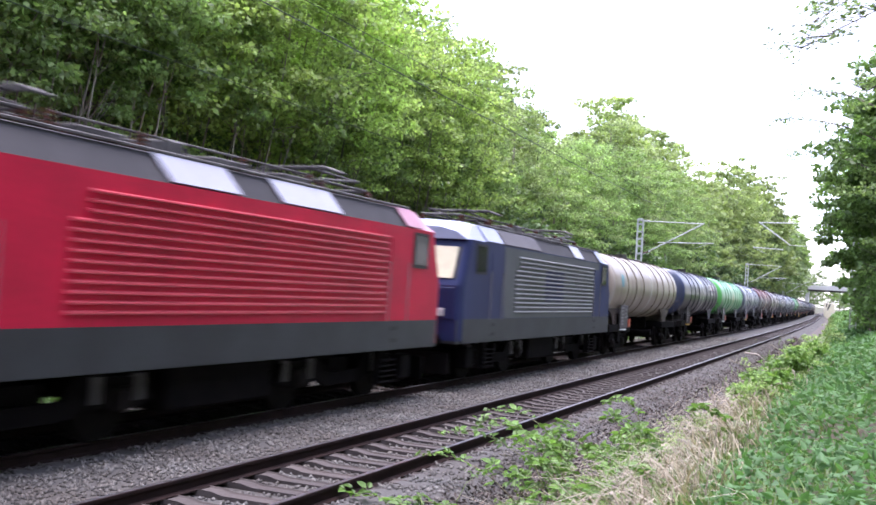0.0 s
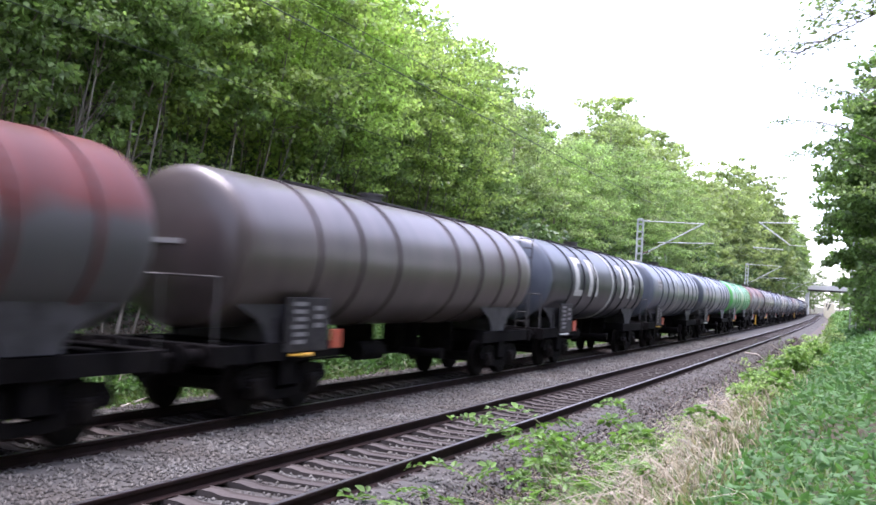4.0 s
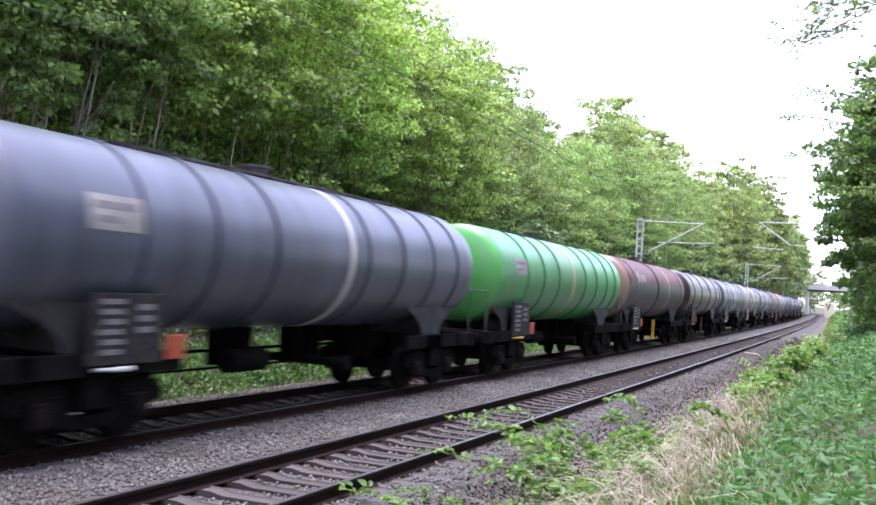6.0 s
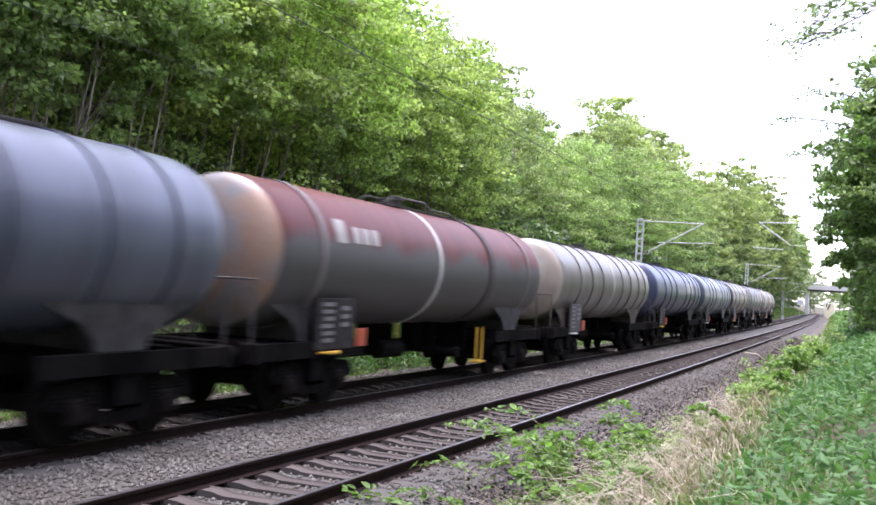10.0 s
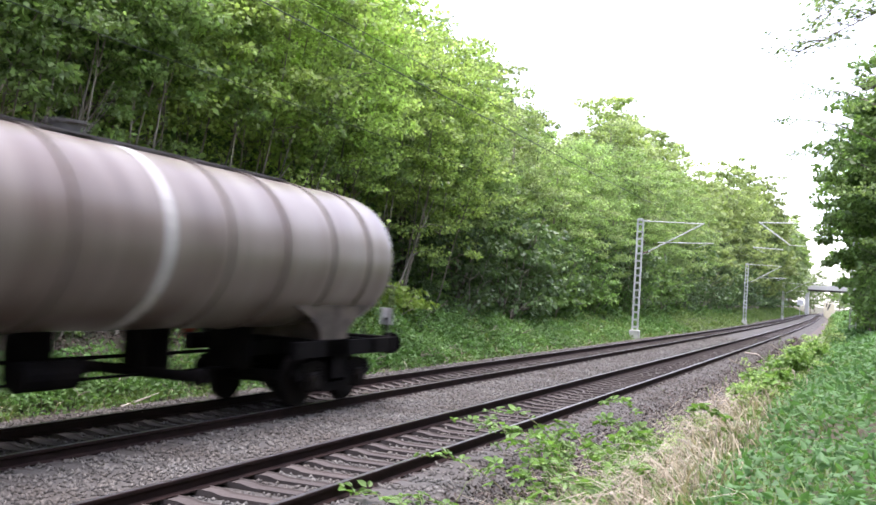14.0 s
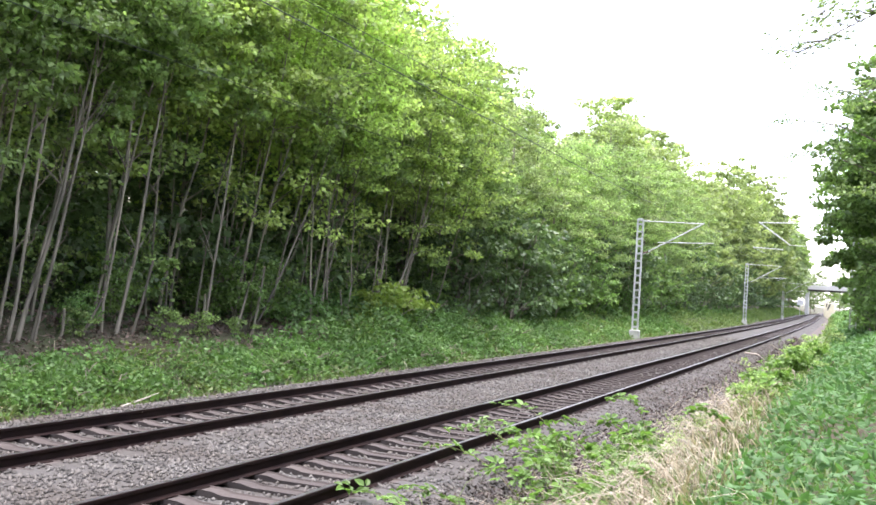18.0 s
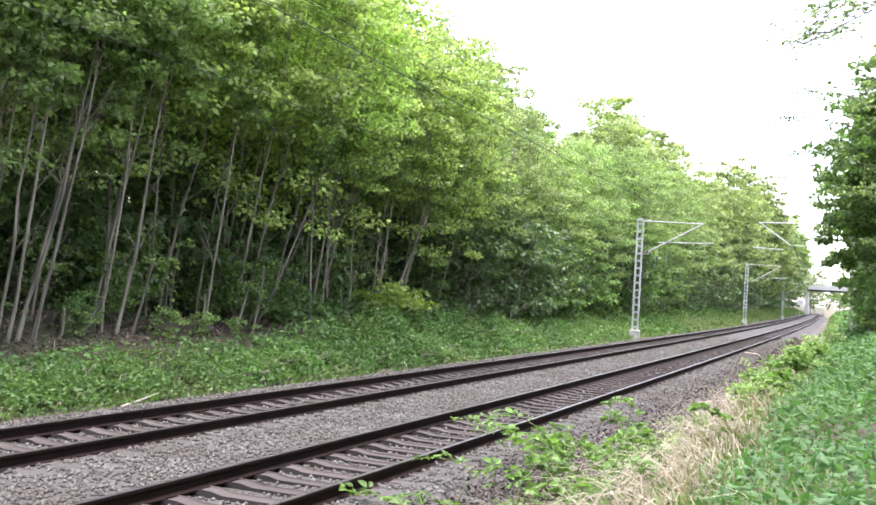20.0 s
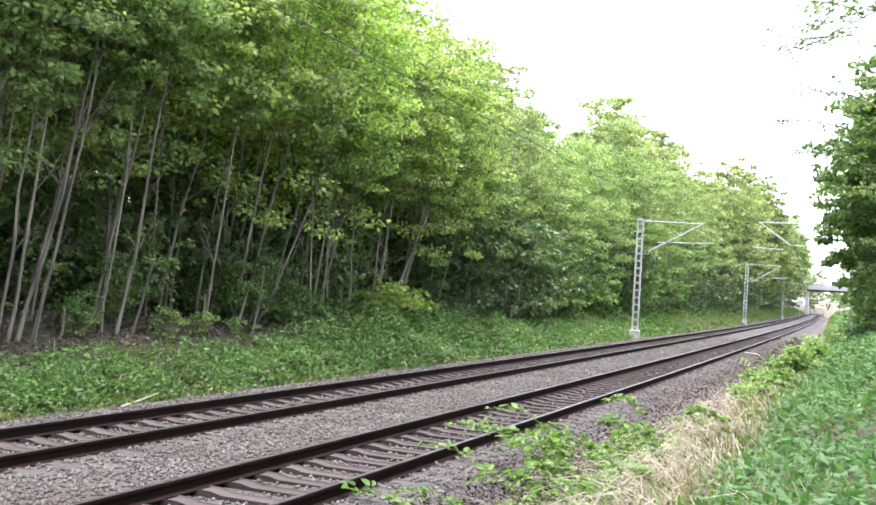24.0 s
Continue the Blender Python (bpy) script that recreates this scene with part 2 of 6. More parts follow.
def build_ground():
    us = [-900, -420, -200, -100, -60, -40, -30, -25] + [-20 + 0.8 * i for i in range(16)] + [-7.4, -6.9, -6.6, -6.1, -5.7, -4.8, -4.55, -3.86, -3.18, -2.93, -2, -0.94, -0.69, 0, 0.69, 0.94, 1.65, 2.1, 2.7, 2.95] \
        + [3.2 + 0.5 * i for i in range(16)] + [12, 14, 18, 24, 30, 45, 60, 120, 420, 900]
    ss = [-900, -700, -500, -300, -200, -120, -80, -50, -30, -20] + [-15 + 1.0 * i for i in range(85)] + [70 + 4 * i for i in range(30)] + [190 + 15 * i for i in range(24)] + [600, 800, 1200, 2000, 3000]
    verts, faces, mats = [], [], []
    for s in ss:
        for u in us:
            verts.append(at_line(u, s, ground_z(u, s)) if s < 600 else Vector((u * 3, s, ground_z(u, 500))))
    w = len(us)
    for i in range(len(ss) - 1):
        for j in range(w - 1):
            faces.append((i * w + j, i * w + j + 1, (i + 1) * w + j + 1, (i + 1) * w + j))
            mid = (us[j] + us[j + 1]) / 2
            mats.append(1 if -6.6 < mid < 2.1 else 2 if 2.1 < mid < 3.9 or -7.2 < mid < -6.6 else 0)
    ob = link("ground", verts, faces, [EARTH, BALLAST, CESS], smooth=True)
    ob.data.polygons.foreach_set("material_index", mats)
    return tagged(ob, "earth banks and grey stone ballast bed of the line", "ground", kind="structure")


build_ground()


# ---- the two tracks ----
RAIL_SHAPE = [(-0.075, -0.172), (0.075, -0.172), (0.075, -0.160), (0.012, -0.140), (0.010, -0.05), (0.036, -0.038), (0.036, -0.006), (0.030, 0.0),
              (-0.030, 0.0), (-0.036, -0.006), (-0.036, -0.038), (-0.010, -0.05), (-0.012, -0.140), (-0.075, -0.160)]


def build_track(name, axis, label):
    root = empty(name, Matrix(), label, "railway track", kind="structure")
    ss = [-750, -400, -200, -100, -50] + [-20 + 5 * i for i in range(106)]
    for side in (-0.7535, 0.7535):
        verts, faces, mats = [], [], []
        n = len(RAIL_SHAPE)
        for s in ss:
            for x, z in RAIL_SHAPE:
                verts.append(at_line(axis + side + x, s, z))
        for i in range(len(ss) - 1):
            for k in range(n):
                q = (k + 1) % n
                faces.append((i * n + k, i * n + q, (i + 1) * n + q, (i + 1) * n + k))
                mats.append(1 if k == 7 else 0)
        ob = link("rail", verts, faces, [RAIL, RAILTOP], root, "rusty steel rail with a worn running face")
        ob.data.polygons.foreach_set("material_index", mats)
    bm = bmesh.new()
    outline = [(-1.3, -0.40), (1.3, -0.40), (1.3, -0.22), (1.0, -0.168), (0.5, -0.175), (0.35, -0.205), (-0.35, -0.205), (-0.5, -0.175), (-1.0, -0.168), (-1.3, -0.22)]
    prism(outline, "y", -0.13, 0.13, bm)
    bmesh.ops.bevel(bm, geom=[e for e in bm.edges if e.calc_length() > 0.05], offset=0.018, segments=1, affect="EDGES")
    first = part("sleeper", bm, SLEEPER, root)
    rest_v, rest_f = [], []
    for i in range(-60, 720):
        s = 0.2 + i * 0.6
        if 5 <= i < 140:
            ob = first if i == 5 else new("sleeper", first.data)
            ob.parent = root
            ob.matrix_basis = Matrix.Translation(at_line(axis, s, random.uniform(-0.008, 0.004))) @ pose(0, 0, 0, 0, 0, heading(s) + random.uniform(-0.5, 0.5))
        else:
            c = at_line(axis, s)
            b = len(rest_v)
            for y in (-0.13, 0.13):
                rest_v += [c + Vector((x, y, z)) for x, z in ((-1.3, -0.4), (1.3, -0.4), (1.3, -0.2), (-1.3, -0.2))]
            rest_f += [(b + 3, b + 2, b + 6, b + 7), (b, b + 1, b + 2, b + 3), (b + 7, b + 6, b + 5, b + 4)]
    tagged(link("distant_sleepers", rest_v, rest_f, SLEEPER, root), kind="stuff")


build_track("near_track", 0.0, "empty near track, rusty rails on worn concrete sleepers")
build_track("far_track", FAR, "far track under the train, rusty rails on concrete sleepers")


# ---- trees ----
def tree_meshes(name, seed, height, base, radius, stems, clusters, per, size, trunk=0.12, lean=0.0, top_bias=0.5):
    """Trunk mesh with limbs, and a crown mesh of many single leaves in clumps. Height, crown base and radius in metres."""
    rng = np.random.default_rng(seed)
    rnd = random.Random(seed)
    verts, faces, tips = [], [], []
    for k in range(stems):
        a = rnd.uniform(0, 6.28)
        off = Vector((math.cos(a), math.sin(a), 0)) * (0.0 if stems == 1 else rnd.uniform(0.15, 0.5))
        h = height * rnd.uniform(0.72, 0.93)
        bend = Vector((rnd.uniform(-1, 1), rnd.uniform(-1, 1), 0)) * (0.05 + lean) * h + off * 3
        pts = [off + bend * (t ** 1.5) + Vector((rnd.uniform(-0.06, 0.06), rnd.uniform(-0.06, 0.06), h * t - 0.3)) for t in (0, 0.08, 0.2, 0.35, 0.5, 0.65, 0.82, 1.0)]
        r = trunk * rnd.uniform(0.75, 1.15)
        tube_path(pts, [r * 1.35, r, r * 0.92, r * 0.82, r * 0.68, r * 0.5, r * 0.3, 0.012], 7, verts, faces)
        for j in range(9 if stems == 1 else 5):
            t = rnd.uniform(max(base / height, 0.2), 0.95)
            i = min(int(t * 7), 6)
            root = pts[i].lerp(pts[i + 1], t * 7 - i)
            a = rnd.uniform(0, 6.28)
            ln = radius * rnd.uniform(0.4, 0.75) * (1.15 - 0.6 * t)
            end = root + Vector((math.cos(a) * ln, math.sin(a) * ln, ln * rnd.uniform(0.1, 0.8)))
            mid = root.lerp(end, 0.5) + Vector((0, 0, ln * 0.1))
            rr = r * (1 - t) * 0.6 + 0.015
            tube_path([root, mid, end], [rr, rr * 0.6, 0.008], 5, verts, faces)
            tips.append(end)
    wood = bpy.data.meshes.new(name + "_wood")
    wood.from_pydata(verts, [], faces)
    wood.polygons.foreach_set("use_smooth", [True] * len(faces))
    wood.materials.append(BARK)
    zc, hz = (height + base) / 2, (height - base) / 2
    d = rng.normal(size=(clusters, 3))
    d /= np.linalg.norm(d, axis=1, keepdims=True)
    d *= (rng.uniform(0.25, 1.0, clusters) ** 0.45 * rng.uniform(0.72, 1.18, clusters))[:, None]
    cen = d * [radius, radius, hz] + [0, 0, zc]
    wide = 1.0 - 0.35 * np.clip((cen[:, 2] - zc) / hz, -1, 1) * top_bias
    cen[:, :2] *= wide[:, None]
    if tips:
        k = min(len(tips), clusters // 3)
        cen[:k] = [list(t) for t in tips[:k]]
    cr = rng.uniform(0.3, 0.85, clusters) * min(1.0, radius / 2.4)
    which = rng.integers(0, clusters, clusters * per)
    loc = rng.normal(size=(len(which), 3))
    loc /= np.linalg.norm(loc, axis=1, keepdims=True)
    loc *= rng.uniform(0.2, 1, len(which))[:, None] ** 0.5
    p = cen[which] + loc * cr[which][:, None] * [1.3, 1.3, 0.42]
    way = loc * [1, 1, 0.3] + rng.normal(size=loc.shape) * 0.4 + [0, 0, -0.3]
    v, f = leaves(p, way, size, rng, slim=0.75, tumble=0.8)
    return wood, tri_mesh(name + "_crown", v, f)


KINDS = {}


def make_kind(key, *args, leaf=LEAF, **kw):
    wood, crown = tree_meshes(key, *args, **kw)
    crown.materials.append(leaf)
    KINDS[key] = (wood, crown)


make_kind("pole_a", 1, 13.0, 5.4, 2.3, 2, 66, 104, 0.172, trunk=0.042, lean=0.06)
make_kind("pole_b", 2, 14.5, 5.2, 2.5, 3, 70, 88, 0.175, trunk=0.04, lean=0.05, leaf=LEAFLIME)
make_kind("pole_c", 3, 12.0, 4.4, 2.2, 2, 60, 88, 0.175, trunk=0.048, lean=0.08, leaf=LEAFLIME)
make_kind("maple_a", 4, 14.5, 2.0, 3.2, 2, 84, 92, 0.20, trunk=0.11)
make_kind("maple_b", 5, 16.0, 2.4, 3.4, 1, 86, 92, 0.21, trunk=0.15, leaf=LEAFPALE)
make_kind("oak_a", 6, 19.0, 3.0, 4.6, 1, 130, 50, 0.35, trunk=0.24, leaf=LEAFOAK)
make_kind("oak_b", 7, 18.0, 2.5, 4.2, 1, 125, 50, 0.35, trunk=0.22, leaf=LEAFFAR)
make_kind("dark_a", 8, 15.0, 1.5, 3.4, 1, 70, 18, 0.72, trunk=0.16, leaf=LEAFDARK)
make_kind("bank_a", 15, 15.5, 3.0, 4.4, 1, 230, 96, 0.28, trunk=0.2, leaf=LEAFBANK)
make_kind("far_a", 12, 19.0, 1.2, 4.6, 1, 110, 34, 0.50, trunk=0.24, leaf=LEAFOAK)
make_kind("far_b", 13, 17.0, 1.0, 4.2, 1, 105, 34, 0.50, trunk=0.22, leaf=LEAFFAR)
make_kind("far_c", 25, 18.0, 1.0, 4.4, 1, 90, 17, 0.75, trunk=0.24, leaf=LEAFFAR)
make_kind("shrub_a", 9, 2.6, 0.2, 1.3, 4, 36, 42, 0.17, trunk=0.022, leaf=BRAMBLE)
make_kind("shrub_b", 10, 3.6, 0.4, 1.5, 5, 42, 42, 0.19, trunk=0.025, leaf=LEAFBANK)
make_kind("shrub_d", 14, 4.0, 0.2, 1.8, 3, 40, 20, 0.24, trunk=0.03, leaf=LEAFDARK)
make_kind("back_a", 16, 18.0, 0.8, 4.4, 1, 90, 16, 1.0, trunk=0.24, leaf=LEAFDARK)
make_kind("herb_a", 17, 0.95, 0.05, 0.55, 6, 30, 26, 0.075, trunk=0.008)
make_kind("bush_a", 18, 1.7, 0.3, 0.95, 5, 34, 40, 0.15, trunk=0.015, leaf=SAPLING)
make_kind("bush_b", 20, 1.7, 0.3, 0.95, 5, 26, 30, 0.17, trunk=0.015)
make_kind("tuft_a", 19, 3.4, 0.2, 1.2, 2, 26, 50, 0.15, trunk=0.02)
make_kind("shrub_e", 21, 3.2, 0.5, 1.4, 5, 34, 30, 0.17, trunk=0.022)
make_kind("tall_a", 24, 30.0, 3.0, 6.6, 1, 190, 44, 0.5, trunk=0.35, leaf=LEAFOAK)
make_kind("weed_a", 22, 0.85, 0.05, 0.42, 6, 34, 24, 0.095, trunk=0.006, leaf=WEED)
make_kind("bramble_a", 23, 0.95, 0.0, 0.85, 6, 36, 26, 0.095, trunk=0.007, leaf=BRAMBLE)
make_kind("shrub_c", 11, 4.5, 0.3, 1.8, 4, 50, 42, 0.21, trunk=0.03, leaf=LEAFDARK)


def plant(name, key, u, s, scale, label, category="tree", group="", spin=None, tilt=(0, 0)):
    wood, crown = KINDS[key]
    z = ground_z(u, s)
    p = at_line(u, s, z)
    m = pose(p.x, p.y, p.z, tilt[0], tilt[1]) @ pose(0, 0, 0, 0, 0, random.uniform(0, 360) if spin is None else spin) @ Matrix.Diagonal((scale, scale, scale, 1))
    root = empty(name, m, label, category, group)
    new("trunk", wood).parent = root
    new("crown", crown).parent = root
    return root


def between(s, steps):
    return float(np.interp(s, [a for a, _ in steps], [b for _, b in steps]))


# offset, distance and size of the leafy weeds at the ballast edge
WEEDS = ((2.35, 13.6, 0.75), (2.05, 15.0, 0.65), (2.75, 15.6, 0.95), (2.95, 16.8, 1.0), (3.0, 11.9, 0.6), (3.3, 12.6, 0.7), (3.2, 15.2, 0.8),
         (4.4, 23.5, 1.2), (4.7, 25.5, 1.3), (4.2, 22.0, 1.0), (3.0, 23.5, 0.6), (5.0, 29.0, 1.2), (4.6, 34.0, 1.0))


def build_forest():
    rng = random.Random(21)
    line = "woodland edge beyond the far track"
    young = "slender young tree with bare pale stems and fresh green crown"
    for i in range(24):
        s = 12 + i * 1.35 + rng.uniform(-0.5, 0.5)
        # darker leaf nearest, brighter leaf further on: shade and light painted by leaf colour
        plant("young_tree", "pole_a" if s < 19 else rng.choice(["pole_a", "pole_b", "pole_c"]) if s < 26 else rng.choice(["pole_b", "pole_c"]), -10.7 - rng.uniform(0, 1.8), s, rng.uniform(0.85, 1.1), young, group=line, tilt=(rng.uniform(-5, 5), rng.uniform(-3, 11)))
    for i in range(11):
        s = 14 + i * 2.8 + rng.uniform(-0.8, 0.8)
        plant("young_tree", rng.choice(["pole_a", "pole_b", "maple_a"]), -14.2 - rng.uniform(0, 1.8), s, rng.uniform(0.95, 1.2), young, group=line)
    s = 39.0
    while s < 420:
        far = s > 130
        k = "far_c" if s > 240 else rng.choice(["far_a", "far_b"]) if far else rng.choice(["maple_a", "maple_b", "maple_a"])
        size = between(s, [(40, 0.88), (58, 0.78), (68, 0.78), (82, 0.98), (150, 1.05), (180, 1.25), (215, 1.5), (330, 1.8)]) * (0.92 if far else 1.0)
        plant("maple_tree", k, -11.0 - rng.uniform(0, 2.0), s, size * rng.uniform(0.88, 1.05), "dense broadleaf tree in fresh spring leaf", group=line)
        s += (2.2 + (s - 40) * 0.016) * rng.uniform(0.8, 1.2)
    s = 8.0
    while s < 430:
        far = s > 140
        k = "far_c" if s > 240 else rng.choice(["far_a", "far_b"]) if far else rng.choice(["oak_a", "oak_b", "maple_b"]) if not 98 < s < 130 else "oak_a"
        size = between(s, [(30, 1.0), (45, 0.95), (60, 0.9), (75, 0.78), (95, 0.8), (102, 1.16), (125, 1.18), (160, 1.15), (215, 1.35), (320, 1.7)])
        plant("tall_tree", k, -17.0 - rng.uniform(0, 3.0), s, size * rng.uniform(0.9, 1.05), "tall broadleaf tree with a full green crown", group=line)
        s += (3.6 + s * 0.014) * rng.uniform(0.8, 1.2)
    # inner trees wear the darkened leaf, so their shade is partly colour
    s = 16.0
    while s < 140:
        plant("dark_tree", "dark_a", -23.5 - rng.uniform(0, 4.0), s, rng.uniform(0.95, 1.2), "shaded tree deep in the wood", group=line)
        s += 4.2
    s = 24.0
    while s < 150:
        plant("dark_tree", "dark_a", -31 - rng.uniform(0, 4.0), s, rng.uniform(0.85, 1.05), "shaded tree deep in the wood", group=line)
        s += 4.6
    s = 13.0
    while s < 130:
        u = -10.6 if not 31.5 < s < 37 else -13.5
        plant("shrub", rng.choice(["shrub_a", "shrub_b", "shrub_c", "shrub_b"]), u - rng.uniform(0, 3.2), s, rng.uniform(0.35, 0.7) if s < 33 else rng.uniform(0.45, 0.85), "leafy shrub at the foot of the trees", "shrub", "undergrowth shrubs")
        s += rng.uniform(0.6, 1.9) * (1 + s * 0.01)
    for i in range(11):
        plant("shrub", "shrub_e", -11.6 - rng.uniform(0, 2.0), 14 + i * 2.4 + rng.uniform(-0.6, 0.6), rng.uniform(0.55, 1.2), "open leafy shrub between the young stems", "shrub", "undergrowth shrubs")
    for i in range(42):
        s = 12 + i * 1.15 + rng.uniform(-0.5, 0.5)
        plant("bramble_bush", "bramble_a", -7.35 - rng.uniform(0, 1.1 if s < 29 else 2.2), s, rng.uniform(0.5, 0.95) * (1.3 if 30 < s < 42 else 1.0), "rounded bramble clump on the far bank", "bush", "bramble clumps of the far bank")
    for i in range(26):
        plant("shrub", rng.choice(["shrub_b", "shrub_c"]), -10.2 - rng.uniform(0, 1.6), 40 + i * 2.7, rng.uniform(0.9, 1.5), "leafy shrub at the foot of the trees", "shrub", "undergrowth shrubs")
    for i in range(24):
        plant("shrub", "shrub_d", -10.4 - rng.uniform(0, 1.4), 112 + i * 6.5, rng.uniform(1.2, 2.0), "dark shaded shrub at the foot of the trees", "shrub", "undergrowth shrubs")
    for i in range(46):
        plant("shrub", "shrub_d", -15.5 - rng.uniform(0, 13), 6 + i * 1.9, rng.uniform(1.1, 1.9), "dark shaded shrub inside the wood", "shrub", "undergrowth shrubs")
    for i in range(20):
        plant("shrub", "shrub_c" if i % 2 else "shrub_d", -12.2 - rng.uniform(0, 2.6), 13 + i * 1.35, rng.uniform(0.7, 1.35), "dark shaded shrub inside the wood", "shrub", "undergrowth shrubs")
    for u, s in ((-29, 33), (-32, 36), (-34, 40), (-30, 29), (-36, 34)):
        plant("dark_tree", "dark_a", u, s, 1.2, "shaded tree deep in the wood", group=line)
    for i in range(5):
        plant("dark_tree", "dark_a", -20 - 2.5 * i, 9 + i * 3.0, rng.uniform(0.95, 1.2), "shaded tree deep in the wood", group=line)
    for i in range(7):
        plant("dark_tree", "dark_a", -25 - rng.uniform(0, 6), -6 + i * 4.0, rng.uniform(0.95, 1.2), "shaded tree deep in the wood", group=line)
    for u, s, sc in ((-12.5, 157, 0.8), (-11.5, 166, 0.82), (-12.5, 178, 0.85), (-10.6, 212, 1.0), (-11.4, 228, 0.97)):
        plant("tall_tree", "tall_a", u, s, sc, "tall broadleaf tree with a full green crown", group=line)
    for u, s in ((-24, 8), (-27, 13), (-30, 19), (-35.5, 46), (-38, 47), (-41, 51), (-44, 55), (-48, 60)):
        plant("dark_tree", "dark_a", u, s, 1.15, "shaded tree deep in the wood", group=line)
    # the near bank: the trees in view, then unseen ones added behind and beside the viewer
    near = "trees of the near bank"
    for u, s, k, sc in ((8.3, 56, "bank_a", 0.98), (8.6, 63, "bank_a", 1.0), (8.1, 71, "bank_a", 0.92), (9.6, 80, "bank_a", 1.0), (8.2, 59.5, "bank_a", 0.8), (13.2, 58, "bank_a", 1.15), (11.5, 98, "maple_b", 1.0), (12.6, 118, "oak_a", 0.9),
                        (12.5, 140, "far_b", 1.0), (13.0, 165, "far_a", 0.9), (13.0, 195, "far_b", 1.0), (13.5, 230, "far_a", 0.9), (14.5, 270, "far_b", 0.9), (16, 320, "far_a", 0.9), (18, 370, "far_b", 1.0)):
        plant("bank_tree", k, u, s, sc, "full green tree overhanging the near bank", group=near)
    for u, s, sc in ((7.3, 57.5, 1.1), (7.6, 60.5, 1.4), (7.0, 63.5, 0.8), (7.6, 54.5, 1.1), (8.7, 62.5, 2.2), (9.0, 57, 2.0), (8.4, 66.5, 2.0), (7.4, 64.4, 0.95), (7.9, 61.5, 1.0), (8.4, 66, 1.5), (8.6, 60, 1.4), (8.8, 56, 1.3), (8.8, 52, 0.9), (8.6, 57, 0.9), (8.8, 62, 1.0), (9.4, 66, 1.0), (9.2, 74, 0.9), (9.6, 84, 1.0), (10.4, 96, 1.1), (10.6, 110, 1.0)):
        plant("shrub", "shrub_b", u, s, sc, "dense ivy-green shrub under the bank trees", "shrub", "undergrowth shrubs")
    for u, s, sc in ((4.0, 24.5, 0.9), (3.1, 13.2, 0.55), (3.3, 15.0, 0.6), (2.9, 14.4, 0.45), (3.5, 12.0, 0.5), (3.4, 17.2, 0.6), (3.7, 19.0, 0.6), (3.9, 27, 0.8), (4.4, 21.5, 0.8), (4.7, 30, 1.0), (4.3, 34, 1.1), (4.7, 40, 1.1), (5.2, 48, 1.3), (4.4, 44, 1.1), (5.0, 36, 1.0), (5.2, 26, 0.9)):
        plant("bramble_bush", "herb_a", u, s, sc, "low bramble bush among the nettles", "bush", "bramble bushes")
    for u, s, sc in WEEDS:
        plant("weed", "weed_a", u, s, sc, "leafy green weed rooted in the ballast edge", "weed", "weeds of the ballast edge")
    # out of view; added to block low sky light from train and ballast
    for i in range(19):
        s = -50 + i * 5.2 + rng.uniform(-1.0, 1.0)
        plant("bank_tree", "back_a", 15.0 + rng.uniform(0, 1.8), s, rng.uniform(0.72, 0.86), "unseen tree behind the near bank, added for its shade", group=near)
    for i in range(14):
        s = -52 + i * 7.5 + rng.uniform(-1.5, 1.5)
        plant("bank_tree", "back_a", 18.5 + rng.uniform(0, 3), s, rng.uniform(0.9, 1.05), "unseen tree behind the near bank, added for its shade", group=near)
    for i in range(12):
        plant("maple_tree", "back_a", -12.5 - rng.uniform(0, 4), -60 + i * 6, rng.uniform(0.8, 1.0), "dense broadleaf tree in fresh spring leaf", group=line)
    for u, s, sc in ((-14, 455, 1.2), (-8, 490, 1.0), (-2, 520, 0.9), (6, 500, 1.0), (14, 470, 1.1), (22, 440, 1.2), (-22, 470, 1.3), (2, 545, 1.1), (10, 540, 1.2), (-10, 550, 1.3), (-30, 440, 1.3)):
        plant("distant_tree", "far_c", u, s, sc, "hazy green tree beyond the road bridge", group="trees beyond the bridge")
    for u, s, sc in ((-9.7, 33.4, 1.25), (-9.8, 34.8, 1.1)):
        plant("sapling_bush", "bush_a", u, s, sc, "bright yellow-green sapling bush above the brambles", "bush")
    for u, s, sc in ((-10.3, 21.6, 0.5), (-10.2, 22.8, 0.42), (-10.1, 24.4, 0.36), (-10.4, 18.4, 0.4)):
        plant("sapling_bush", "bush_b", u, s, sc, "small yellowish sapling at the wood's edge", "bush")


build_forest()


